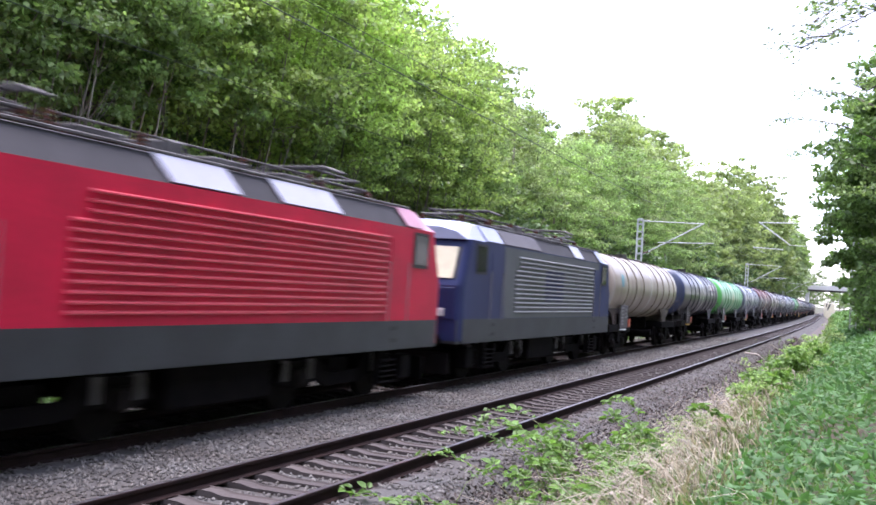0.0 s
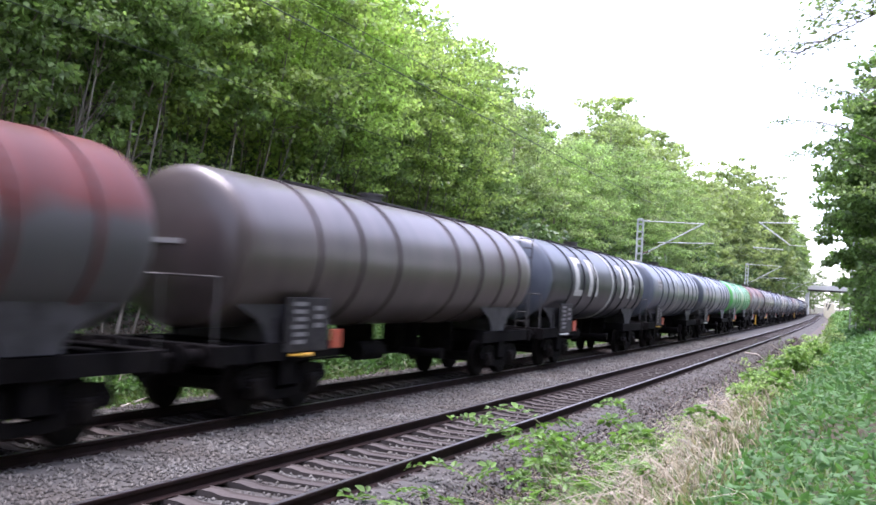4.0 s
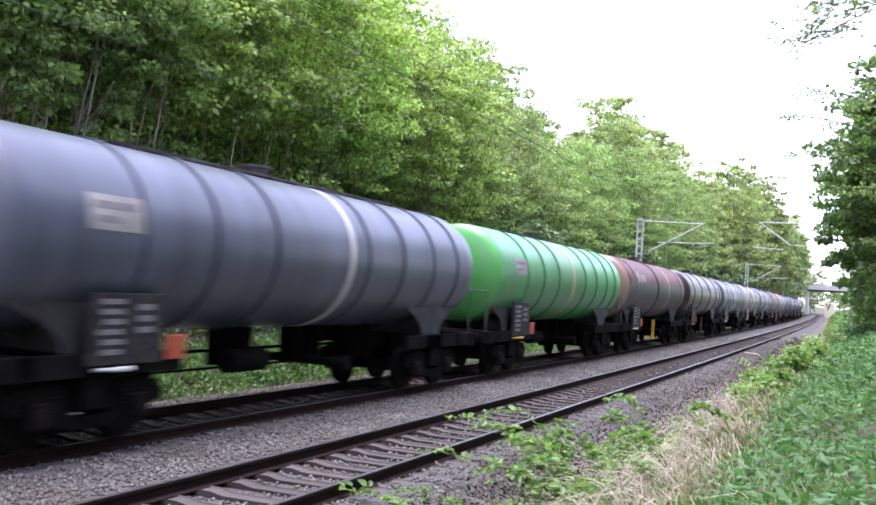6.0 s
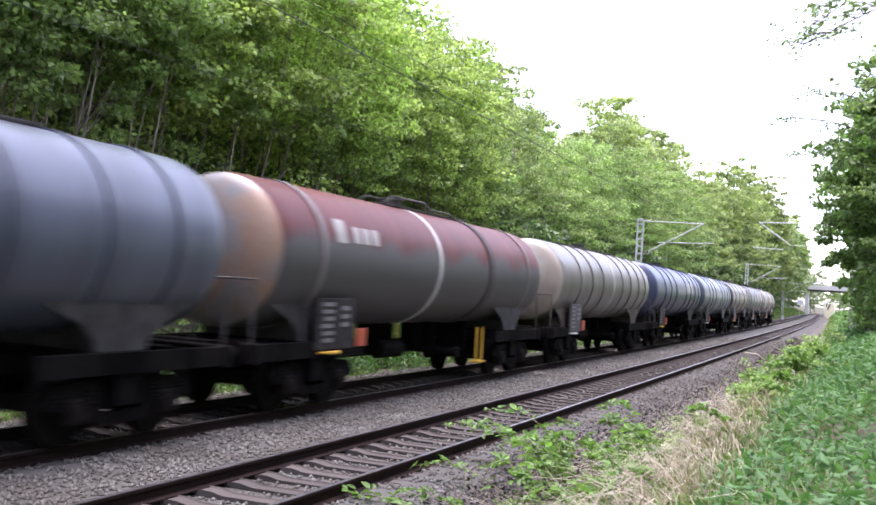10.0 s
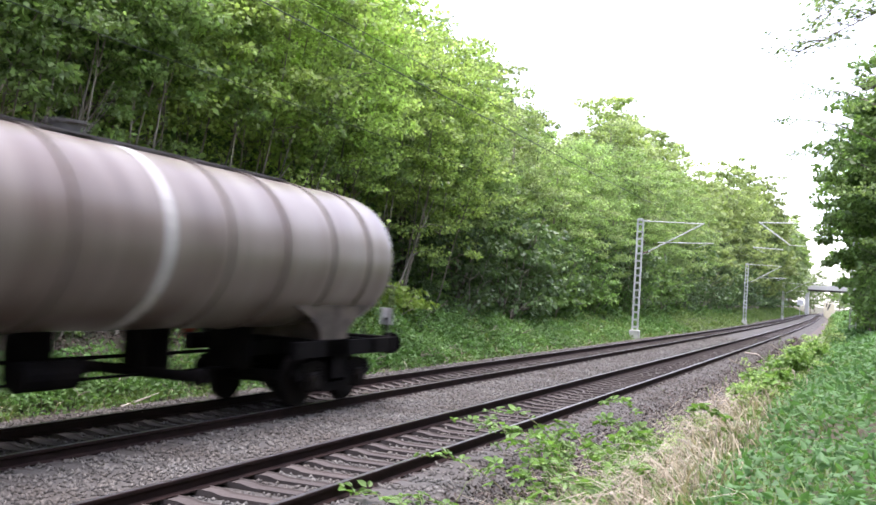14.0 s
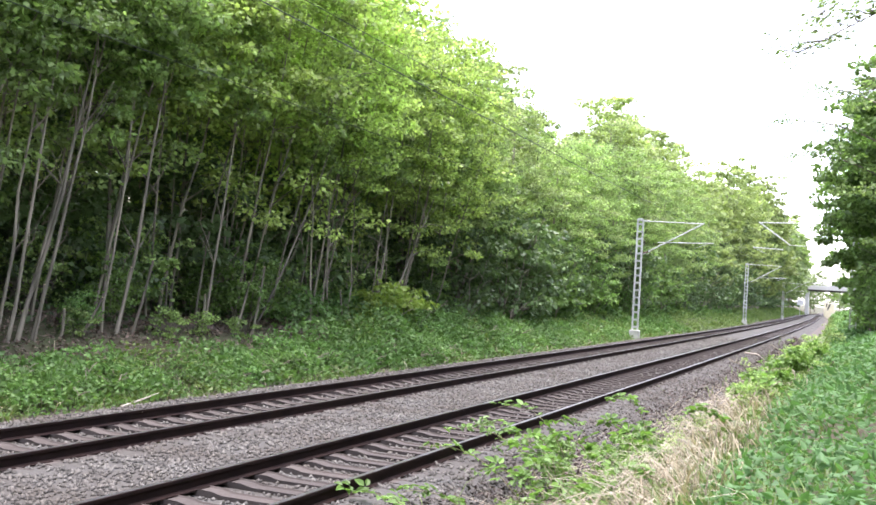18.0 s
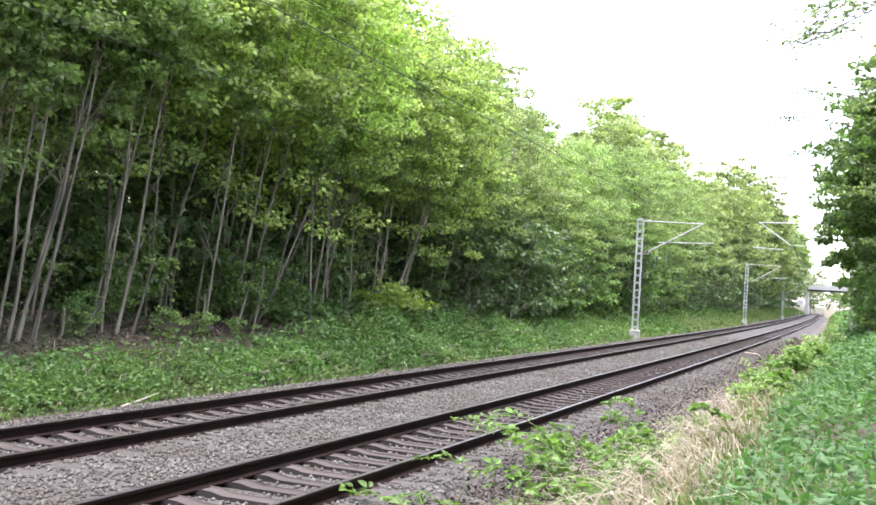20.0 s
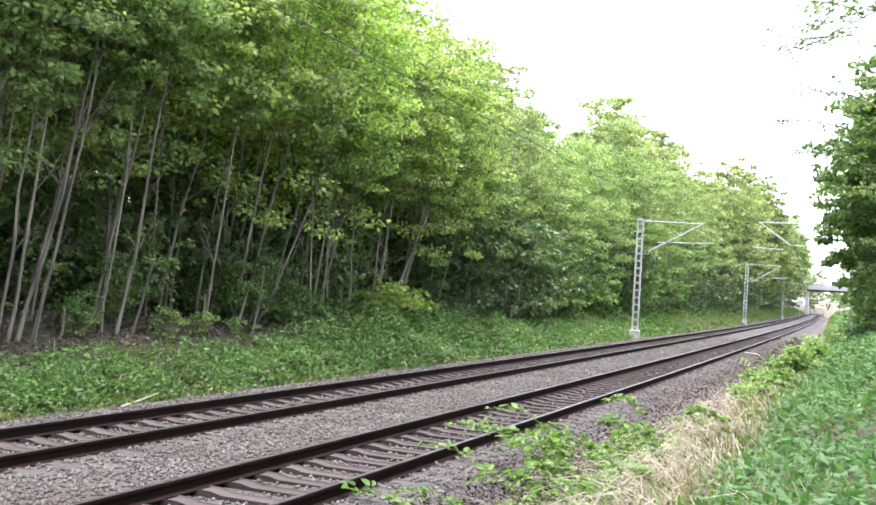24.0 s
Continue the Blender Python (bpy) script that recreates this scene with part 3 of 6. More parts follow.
# ---- herbs, brambles and grass ----
def carpet(name, label, mat, seed, count, u0, u1, s0, s1, height, size, grow=0.02, near=10.0, patchy=0.5, upright=0.3, slim=0.65, rise=0.0, bare=None):
    """A sheet of low leaves over the bank; denser and finer close to the viewer."""
    rng = np.random.default_rng(seed)
    k = rng.uniform(0, 1, count)
    s = (near + s0) * ((near + s1) / (near + s0)) ** k - near
    u = rng.uniform(u0, u1, count)
    pts, keep = np.empty((count, 3)), np.ones(count, bool)
    for i in range(count):
        p = at_line(u[i], s[i])
        m = 0.5 + 0.5 * noise.noise(Vector((p.x * 0.45, p.y * 0.45, seed))) + 0.25 * noise.noise(Vector((p.x * 1.9, p.y * 1.9, seed)))
        edge = min((u[i] - u0) / 0.7, (u1 - u[i]) / 0.7, 1.0)
        open_soil = bare and s[i] < bare[1] + 5 * (m - 0.5) and u[i] < bare[0] + 1.1 * (m - 0.5)
        if m < patchy * 0.6 or edge < rng.uniform(0, 0.8) or open_soil and rng.uniform() < 0.93:
            keep[i] = False
        tall = height * (1 + rise * math.exp(-((s[i] - 34.5) / 9.0) ** 2) * min(max((-7.2 - u[i]) / 1.6, 0), 1))
        pts[i] = (p.x, p.y, ground_z(u[i], s[i]) + tall * max(m, 0.05) * edge * rng.uniform(0.05, 1.0) ** 0.6)
    pts, s = pts[keep], s[keep]
    way = rng.normal(size=pts.shape) * [1, 1, 0.5] + [0, 0, upright]
    v, f = leaves(pts, way, size * (1 + grow * s), rng, slim=slim)
    me = tri_mesh(name, v, f)
    me.materials.append(mat)
    return tagged(new(name, me), label, kind="stuff")


def blades(name, label, mat, seed, count, u0, u1, s0, s1, length, lean, patchy=0.35, fall=0.0, wide=1.0):
    """Arching blades of grass, each of three bent pieces."""
    rng = np.random.default_rng(seed)
    verts, faces = [], []
    for i in range(count):
        s = (8 + s0) * ((8 + s1) / (8 + s0)) ** rng.uniform() - 8
        u = rng.normal((u0 + u1) / 2, (u1 - u0) / 3.2)
        p = at_line(u, s)
        if noise.noise(Vector((p.x * 0.7, p.y * 0.7, seed))) < patchy - 0.5:
            continue
        p.z = ground_z(u, s) - 0.02
        a = rng.uniform(0, 6.28)
        d = Vector((math.cos(a) + lean[0], math.sin(a) + lean[1], 0))
        ln, w = length * rng.uniform(0.5, 1.3), 0.006 * wide * (1 + s * 0.035) * rng.uniform(0.7, 1.4)
        side = Vector((-d.y, d.x, 0)).normalized() * w
        b = len(verts)
        for t, drop in ((0, 0), (0.4, 0.06 + fall * 0.12), (0.75, 0.32 + fall * 0.2), (1.0, 0.68 + fall * 0.27)):
            q = p + d * (0.55 * ln * t * rng.uniform(0.8, 1.1)) + Vector((0, 0, ln * (t - drop * rng.uniform(0.7, 1.1))))
            k = 1 - 0.8 * t
            verts += [q - side * k, q + side * k]
        for j in range(3):
            faces.append((b + 2 * j, b + 2 * j + 1, b + 2 * j + 3, b + 2 * j + 2))
    return tagged(link(name, verts, faces, mat), label, kind="stuff")


carpet("bramble_bank", "low bramble and ivy leaves covering the far bank", BRAMBLE, 31, 70000, -9.7, -6.7, 5, 90, 0.85, 0.092, patchy=0.5, rise=1.9, bare=(-8.75, 29.5))
carpet("bank_herbs", "fresh green herbs growing up through the brambles", GRASS, 25, 9000, -9.8, -7.0, 6, 70, 1.0, 0.075, patchy=0.75, rise=1.0, bare=(-9.0, 30))
carpet("bramble_margin", "brambles running in under the trees", BRAMBLE, 30, 24000, -12.2, -9.1, 27, 150, 0.8, 0.115, patchy=0.45, rise=1.7)
carpet("litter_floor", "brown leaf litter under the coppice", LITTER, 29, 20000, -13, -8.2, 8, 40, 0.06, 0.075, patchy=0.2, upright=-0.1)
carpet("pale_weeds", "pale fresh weeds along the far ballast edge", GRASS, 32, 9000, -8.2, -6.4, 8, 150, 0.4, 0.10, patchy=0.85)
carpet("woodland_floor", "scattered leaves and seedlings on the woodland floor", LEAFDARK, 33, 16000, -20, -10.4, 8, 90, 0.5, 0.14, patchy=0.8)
carpet("far_bank_grass", "bright grass and herbs on the distant far bank", GRASS, 34, 30000, -12.0, -6.8, 44, 430, 0.75, 0.12, grow=0.012, patchy=0.3, upright=1.2, slim=0.3)
carpet("nettle_bank", "deep green nettles covering the near bank", NETTLE, 35, 56000, 4.6, 13.0, 5, 120, 0.75, 0.095, grow=0.022, near=4, patchy=-1.0, upright=0.1, slim=0.5)
carpet("weed_fringe", "bright green weeds between the ballast and the dry grass", GRASS, 36, 10000, 3.3, 5.4, 7, 80, 0.45, 0.075, grow=0.02, near=4, patchy=0.8)
carpet("ballast_weeds", "small green weeds rooted in the ballast shoulder", GRASS, 28, 5200, 2.0, 3.7, 8, 24, 0.4, 0.055, near=4, patchy=0.85)
carpet("near_nettles", "deep green nettles beside the viewer", NETTLE, 27, 9000, 5.2, 13.0, -22, 6, 0.7, 0.1, grow=0.0, near=40, patchy=0.2, upright=0.1, slim=0.5)
carpet("near_brambles", "brambles on the far bank abreast of the viewer", BRAMBLE, 26, 9000, -10.5, -6.8, -22, 6, 0.7, 0.11, grow=0.0, near=40, patchy=0.4)
carpet("far_fringe", "grass and weeds growing up to the distant near track", GRASS, 39, 9000, 2.9, 5.0, 75, 320, 0.3, 0.12, grow=0.01, patchy=0.2)
carpet("distant_bank", "mixed green herbs on the distant near bank", BRAMBLE, 37, 16000, 3.8, 12, 60, 430, 0.9, 0.15, grow=0.012, patchy=0.1)
carpet("leaf_litter", "brown leaf litter and dead stalks along the cess", DEADLEAF, 38, 44000, 1.35, 4.7, 7, 90, 0.07, 0.05, patchy=0.3, upright=-0.2)
blades("dry_grass", "pale dry grass falling over the ballast edge", STRAW, 41, 3000, 3.4, 5.2, 6, 80, 0.85, (-0.8, -0.5), 0.5, fall=1.0)
blades("straw_mat", "long pale straw flopped over the edge of the bank", STRAW, 45, 2500, 3.5, 4.9, 7, 34, 1.3, (-0.7, -0.5), 0.45, fall=1.0, wide=1.5)
blades("green_grass", "long green grass blades on the near bank", GRASS, 42, 6000, 3.4, 7.4, 5, 90, 0.6, (-0.3, 0.0), 0.2)
blades("far_grass", "green grass tufts along the far ballast", GRASS, 43, 6000, -8.4, -6.6, 8, 150, 0.45, (0.3, 0.0), 0.2)
blades("dead_stalks", "thin dead stalks in the brambles", STRAW, 44, 700, -9.6, -6.6, 9, 70, 0.6, (0.2, 0.0), 0.45)


def build_stones():
    """Loose ballast stones proud of the bed, in the stretch closest to the viewer."""
    rng = np.random.default_rng(51)
    n = 64000
    s = (6 + 5.0) * ((75 + 6) / (6 + 5.0)) ** rng.uniform(0, 1, n) - 6
    s[:6000] = rng.uniform(-14, 5, 6000)
    u = rng.uniform(-6.5, 2.7, n)
    ok = np.ones(n, bool)
    for axis in (0.0, FAR):
        for r in (-0.7535, 0.7535):
            ok &= abs(u - axis - r) > 0.10
        inside = abs(u - axis) < 1.32
        phase = np.abs(((s - 0.2 + 0.3) % 0.6) - 0.3)
        ok &= ~(inside & (phase < 0.14) & (rng.uniform(0, 1, n) < (0.98 if axis == 0.0 else 0.92)))
        ok &= ~((abs(u - axis) < 0.70) & (rng.uniform(0, 1, n) < 0.35))
    u, s = u[ok], s[ok]
    n = len(u)
    base = np.array([list(at_line(a, b, ground_z(a, b) + 0.005)) for a, b in zip(u, s)])
    r = 0.034 * (1 + 0.012 * np.maximum(s, 0)) * rng.uniform(0.6, 1.35, n)
    tmpl = np.array([[1, 0, 0], [-0.5, 0.87, 0], [-0.5, -0.87, 0], [0.1, 0, 0.8], [0, 0.1, -0.8]], float)
    ang = rng.uniform(0, 6.28, n)
    v = np.tile(tmpl, (n, 1, 1)) * rng.uniform(0.65, 1.3, (n, 5, 3))
    c, d = np.cos(ang)[:, None], np.sin(ang)[:, None]
    x, y = v[..., 0] * c - v[..., 1] * d, v[..., 0] * d + v[..., 1] * c
    tilt = rng.normal(0, 0.5, (n, 1))
    z = v[..., 2] + x * tilt
    pts = np.stack([x, y, z], -1) * r[:, None, None] + base[:, None, :]
    f = np.array([[0, 1, 3], [1, 2, 3], [2, 0, 3], [1, 0, 4], [2, 1, 4], [0, 2, 4]])
    faces = (np.arange(n)[:, None, None] * 5 + f).reshape(-1, 3)
    me = tri_mesh("ballast_stones", pts.reshape(-1, 3), faces)
    me.materials.append(STONE)
    tagged(new("ballast_stones", me), "loose grey and brown ballast stones", kind="stuff")


build_stones()


# ---- bramble shoots at the ballast edge ----
def leaf_mesh():
    """A three-part bramble leaf."""
    bm = bmesh.new()
    for a in (-1.1, 0.0, 1.1):
        turn = Matrix.Rotation(a, 4, "Z")
        k = 1.0 if a == 0 else 0.8
        pts = [(0.02, 0, 0), (0.05, 0.028, 0.008), (0.085, 0.022, 0.004), (0.115, 0, -0.012), (0.085, -0.022, 0.004), (0.05, -0.028, 0.008)]
        v = [bm.verts.new(turn @ Vector((x * k, y * k, z))) for x, y, z in pts]
        mid = bm.verts.new(turn @ Vector((0.06 * k, 0, -0.006)))
        for i in range(6):
            bm.faces.new((v[i], v[(i + 1) % 6], mid))
    me = bpy.data.meshes.new("bramble_leaf")
    bm.to_mesh(me)
    bm.free()
    me.materials.append(SHOOTLEAF)
    return me


SHOOTLEAF = leaf_material("leaf_shoot", (0.090, 0.180, 0.036), (0.140, 0.240, 0.056), 0.4, thing=0.4)
CANE = material("cane_bark", (0.16, 0.13, 0.07), 0.7, other=(0.12, 0.17, 0.06), scale=8)
SHOOTS = []


def bramble_shoot(base, tip, leaf, rng, count=9):
    root = empty("bramble_shoot", Matrix.Translation(base), "arching bramble shoot with fresh green leaves", "bramble", "bramble shoots at the ballast edge")
    d = Vector(tip) - Vector(base)
    top = Vector((d.x * 0.45, d.y * 0.45, max(d.z, 0.1) * 1.25 + 0.12))
    pts = [(1 - t) ** 2 * Vector((0, 0, -0.05)) + 2 * t * (1 - t) * top + t * t * d for t in [i / 8 for i in range(9)]]
    verts, faces = [], []
    tube_path(pts, [0.008 - 0.0006 * i for i in range(9)], 5, verts, faces)
    link("cane", verts, faces, CANE, root, smooth=True)
    for i in range(count):
        t = 0.3 + 0.7 * (i + rng.uniform(0, 0.8)) / count if i else 1.0
        k = min(int(t * 8), 7)
        p = pts[k].lerp(pts[k + 1], min(t * 8 - k, 1.0))
        ob = new("leaf", leaf)
        ob.parent = root
        sc = rng.uniform(0.8, 1.7)
        ob.matrix_basis = Matrix.Translation(p + Vector((rng.uniform(-0.05, 0.05), rng.uniform(-0.05, 0.05), rng.uniform(-0.02, 0.06)))) @ pose(0, 0, 0, rng.uniform(-35, 35), rng.uniform(-40, 25), rng.uniform(0, 360)) @ Matrix.Diagonal((sc, sc, sc, 1))
    SHOOTS.append((root, Vector(base), rng.uniform(0, 6.28), rng.uniform(0.8, 1.3)))


def build_shoots():
    rng = random.Random(61)
    leaf = leaf_mesh()
    tips = [(-5.6, 13.95, 0.29), (-5.03, 13.7, 0.33), (-5.2, 11.96, 0.12), (-4.06, 13.0, 0.32), (-3.9, 13.6, 0.46), (-3.6, 12.1, 0.2), (-3.47, 14.9, 0.72), (-5.3, 10.4, -0.1), (-4.78, 10.56, -0.08),
            (-2.89, 13.5, 0.47), (-2.1, 14.4, 0.8), (-5.0, 14.2, 0.45), (-1.3, 16.9, 1.1), (-2.85, 11.4, 0.12), (-4.4, 12.9, 0.22), (-4.75, 13.5, 0.3), (-3.75, 13.2, 0.36), (-3.3, 14.2, 0.5), (-3.2, 13.0, 0.3), (-3.6, 11.2, 0.15), (-3.3, 10.8, 0.05), (-2.9, 12.2, 0.35), (-3.0, 10.9, 0.2), (-3.8, 12.4, 0.3), (-2.6, 11.5, 0.35), (-4.2, 11.6, 0.1), (-2.7, 13.0, 0.5)]
    for tip in tips:
        b = (max(tip[0] + rng.uniform(0.5, 1.0), -3.6 + rng.uniform(-0.1, 0.3)), tip[1] - rng.uniform(-0.3, 0.7))
        bramble_shoot((b[0], b[1], ground_z(b[0] - AXIS, b[1])), tip, leaf, rng, rng.randint(10, 16))


build_shoots()


# ---- the bough that hangs in from the near bank ----
BOUGHS = []


def build_overhang():
    rng = random.Random(71)
    nrng = np.random.default_rng(71)
    p = at_line(11.6, 15.0, ground_z(11.6, 15))
    wood, crown = KINDS["maple_a"]
    root = empty("overhanging_tree", Matrix.Translation(p), "bank tree whose thin boughs reach over the path", "tree", "trees of the near bank")
    new("trunk", wood).parent = root
    new("crown", crown).parent = root
    for start, end in (((4.2, 14.6, 7.1), (-0.85, 13.5, 5.6)), ((4.4, 14.8, 6.1), (-0.1, 13.6, 5.0)), ((4.0, 14.4, 8.0), (-0.75, 13.9, 6.05))):
        a, b = Vector(start) - p, Vector(end) - p
        verts, faces, leafat, ways = [], [], [], []
        pts = [a.lerp(b, t) + Vector((0, 0, 0.5 * math.sin(t * 3.1))) for t in [i / 7 for i in range(8)]]
        tube_path(pts, [0.045, 0.038, 0.031, 0.025, 0.019, 0.013, 0.008, 0.004], 6, verts, faces)
        for i in range(70):
            t = rng.uniform(0.6, 1.0)
            k = min(int(t * 7), 6)
            q = pts[k].lerp(pts[k + 1], t * 7 - k)
            e = q + Vector((rng.uniform(-0.6, 0.1), rng.uniform(-0.4, 0.4), rng.uniform(-0.26, 0.26)))
            tube_path([q, q.lerp(e, 0.5) + Vector((0, 0, 0.03)), e], [0.006, 0.004, 0.002], 4, verts, faces)
            for j in range(10):
                leafat.append(list(q.lerp(e, rng.uniform(0.3, 1.05)) + Vector((rng.uniform(-0.05, 0.05), rng.uniform(-0.05, 0.05), rng.uniform(-0.05, 0.05)))))
                ways.append(list((b - a).normalized() + Vector((rng.uniform(-0.6, 0.6), rng.uniform(-0.6, 0.6), rng.uniform(-0.7, 0.2)))))
        bough = link("bough", verts, faces, BARK, root, "thin bare bough")
        v, f = leaves(np.array(leafat), np.array(ways), 0.068, nrng, slim=0.5)
        me = tri_mesh("bough_leaves", v, f)
        me.materials.append(LEAF)
        lv = new("leaves", me)
        lv.parent = bough
        BOUGHS.append((bough, 1.0))


def build_long_boughs():
    """Thin leafy boughs that reach out of the bank tree's crown over the near track and toss in the gusts."""
    rng = random.Random(73)
    nrng = np.random.default_rng(73)
    base = at_line(8.6, 54.0, ground_z(8.6, 54))
    root = empty("overhanging_tree", Matrix.Translation(base), "bank tree with long thin boughs tossing in the wind", "tree", "trees of the near bank")
    wood, crown = KINDS["maple_a"]
    new("trunk", wood).parent = root
    new("crown", crown).parent = root
    for u, z, reach, rise in ((5.6, 11.2, 3.6, 0.5), (5.4, 9.6, 3.0, 0.2), (5.7, 12.6, 2.6, 0.6)):
        a = at_line(u + 2.5, 54.0, z - 1.2) - base
        b = at_line(u - reach, 53.6, z + rise) - base
        verts, faces, leafat, ways = [], [], [], []
        pts = [a.lerp(b, k / 8) + Vector((0, 0, 0.7 * math.sin(k / 8 * 3.0))) for k in range(9)]
        tube_path(pts, [0.07, 0.06, 0.05, 0.042, 0.034, 0.027, 0.02, 0.013, 0.006], 6, verts, faces)
        for i in range(34):
            t = rng.uniform(0.35, 1.0)
            k = min(int(t * 8), 7)
            q = pts[k].lerp(pts[k + 1], t * 8 - k)
            e = q + Vector((rng.uniform(-0.9, 0.1), rng.uniform(-0.5, 0.5), rng.uniform(-0.45, 0.35)))
            tube_path([q, q.lerp(e, 0.5) + Vector((0, 0, 0.05)), e], [0.011, 0.008, 0.004], 4, verts, faces)
            for j in range(8):
                leafat.append(list(q.lerp(e, rng.uniform(0.3, 1.05)) + Vector((rng.uniform(-0.12, 0.12), rng.uniform(-0.12, 0.12), rng.uniform(-0.12, 0.12)))))
                ways.append([rng.uniform(-1, 0.2), rng.uniform(-0.6, 0.6), rng.uniform(-0.8, 0.1)])
        bough = link("bough", verts, faces, BARK, root, "thin tossing bough")
        v, f = leaves(np.array(leafat), np.array(ways), 0.15, nrng, slim=0.55)
        me = tri_mesh("long_bough_leaves", v, f)
        me.materials.append(LEAFBANK)
        new("leaves", me).parent = bough
        BOUGHS.append((bough, 2.2))


build_overhang()
build_long_boughs()


# ---- overhead line ----
def mast(u, s, side, height=7.75, arm=2.95):
    p = at_line(u, s, 0)
    root = empty("catenary_mast", Matrix.Translation((p.x, p.y, 0)) @ pose(0, 0, 0, 0, 0, heading(s) + (0 if side > 0 else 180)), "galvanised lattice mast with a cantilever arm", "catenary mast", "masts of the overhead line")
    foot = ground_z(u, s)
    part("foundation", box(-0.3, 0.3, -0.3, 0.3, foot - 0.4, 0.25, bevel=0.03), CONCRETE, root, "weathered concrete foundation")
    for x in (-1, 1):
        part("leg", prism([(-0.05, -0.06), (0.05, -0.06), (0.05, 0.06), (-0.05, 0.06), (-0.05, 0.045), (0.035, 0.045), (0.035, -0.045), (-0.05, -0.045)], "z", 0.25, height), GALV, root).matrix_basis = Matrix.Translation((0.17 * x, 0, 0))
    first = None
    for i in range(16):
        z = 0.45 + i * 0.47
        if z > height - 0.1:
            break
        if first is None:
            first = part("batten", box(-0.16, 0.16, -0.055, -0.04, -0.06, 0.06, box(-0.16, 0.16, 0.04, 0.055, -0.06, 0.06)), GALV, root)
            ob = first
        else:
            ob = new("batten", first.data)
            ob.parent = root
        ob.matrix_basis = Matrix.Translation((0, 0, z))
    part("cap", box(-0.12, 0.12, -0.22, 0.22, height - 0.12, height + 0.04), GALV, root)
    for z, x0, r in ((height - 0.12, 0.2, 0.07), (5.15, 0.2, 0.07)):
        bm = rod((x0, 0, z), (x0 + 0.45, 0, z + (0.0 if z > 6 else 0.16)), 0.03, n=8)
        for q in range(5):
            rod((x0 + 0.06 + q * 0.075, 0, z + (0 if z > 6 else 0.16 * (0.06 + q * 0.075) / 0.45)), (x0 + 0.09 + q * 0.075, 0, z + (0 if z > 6 else 0.16 * (0.09 + q * 0.075) / 0.45)), r, bm, n=10)
        part("insulator", bm, CERAMIC if z < 6 else WHITE, root)
    part("top_tube", rod((0.5, 0, height - 0.12), (arm, 0, height - 0.18), 0.03), GALV, root)
    long_arm = arm > 5
    part("cantilever_tube", rod((arm - 1.9 if long_arm else 0.6, 0, 6.2 if long_arm else 5.3), (arm + 0.05, 0, height - 0.14), 0.042), GALV, root)
    part("registration_tube", rod((arm - (1.5 if long_arm else 2.8), 0, 5.9), (arm + (0.35 if long_arm else 0.65), 0, 5.98), 0.028), GALV, root)
    if long_arm:
        part("support_tube", rod((0.5, 0, 6.1), (arm - 1.85, 0, 6.2), 0.02), GALV, root)
    part("steady_arm", rod((arm + 0.3, 0, 5.95), (arm - 0.5, 0.0, 5.6), 0.014), GALV, root)
    return root


mast(-6.83, 64.5, 1, 7.36, 3.95)
mast(-6.83, 138.5, 1, 7.7, 4.3)
mast(-6.83, 238.0, 1, 7.7, 4.0)
mast(-6.83, -9.5, 1, 7.36, 3.95)
mast(6.0, 67.0, -1, arm=5.75)
mast(6.0, -7.0, -1, arm=5.75)


def wires(name, u, label):
    root = empty(name, Matrix(), label, "overhead wire", kind="structure")
    supports = [-80, -9.5, 64.5, 138.5, 238, 330, 430, 500]
    for kind, r in (("messenger_wire", 0.012), ("contact_wire", 0.005)) if u < -1 else (("contact_wire", 0.005),):
        pts = []
        for a, b in zip(supports, supports[1:]):
            for i in range(10):
                t = i / 10
                s = a + (b - a) * t
                z = 7.3 - 0.5 * 4 * t * (1 - t) * 0.25 if kind == "messenger_wire" else 5.55
                pts.append(at_line(u + (0.2 if kind == "contact_wire" else 0) * math.sin(s * 0.04), s, z))
        verts, faces = [], []
        tube_path(pts, [r] * len(pts), 5, verts, faces)
        link(kind, verts, faces, WIRE, root)
    first = None
    for i in range(16 if u < -1 else 0):
        s = -4 + i * 9.0
        if first is None:
            first = part("dropper", rod((0, 0, 5.55), (0, 0, 7.5), 0.0022, n=4), WIRE, root)
            ob = first
        else:
            ob = new("dropper", first.data)
            ob.parent = root
        ob.matrix_basis = Matrix.Translation(at_line(u, s, 0.0))


wires("far_overhead_line", FAR, "dark overhead wires above the far track")
wires("near_overhead_line", 0.0, "dark overhead wires above the near track")


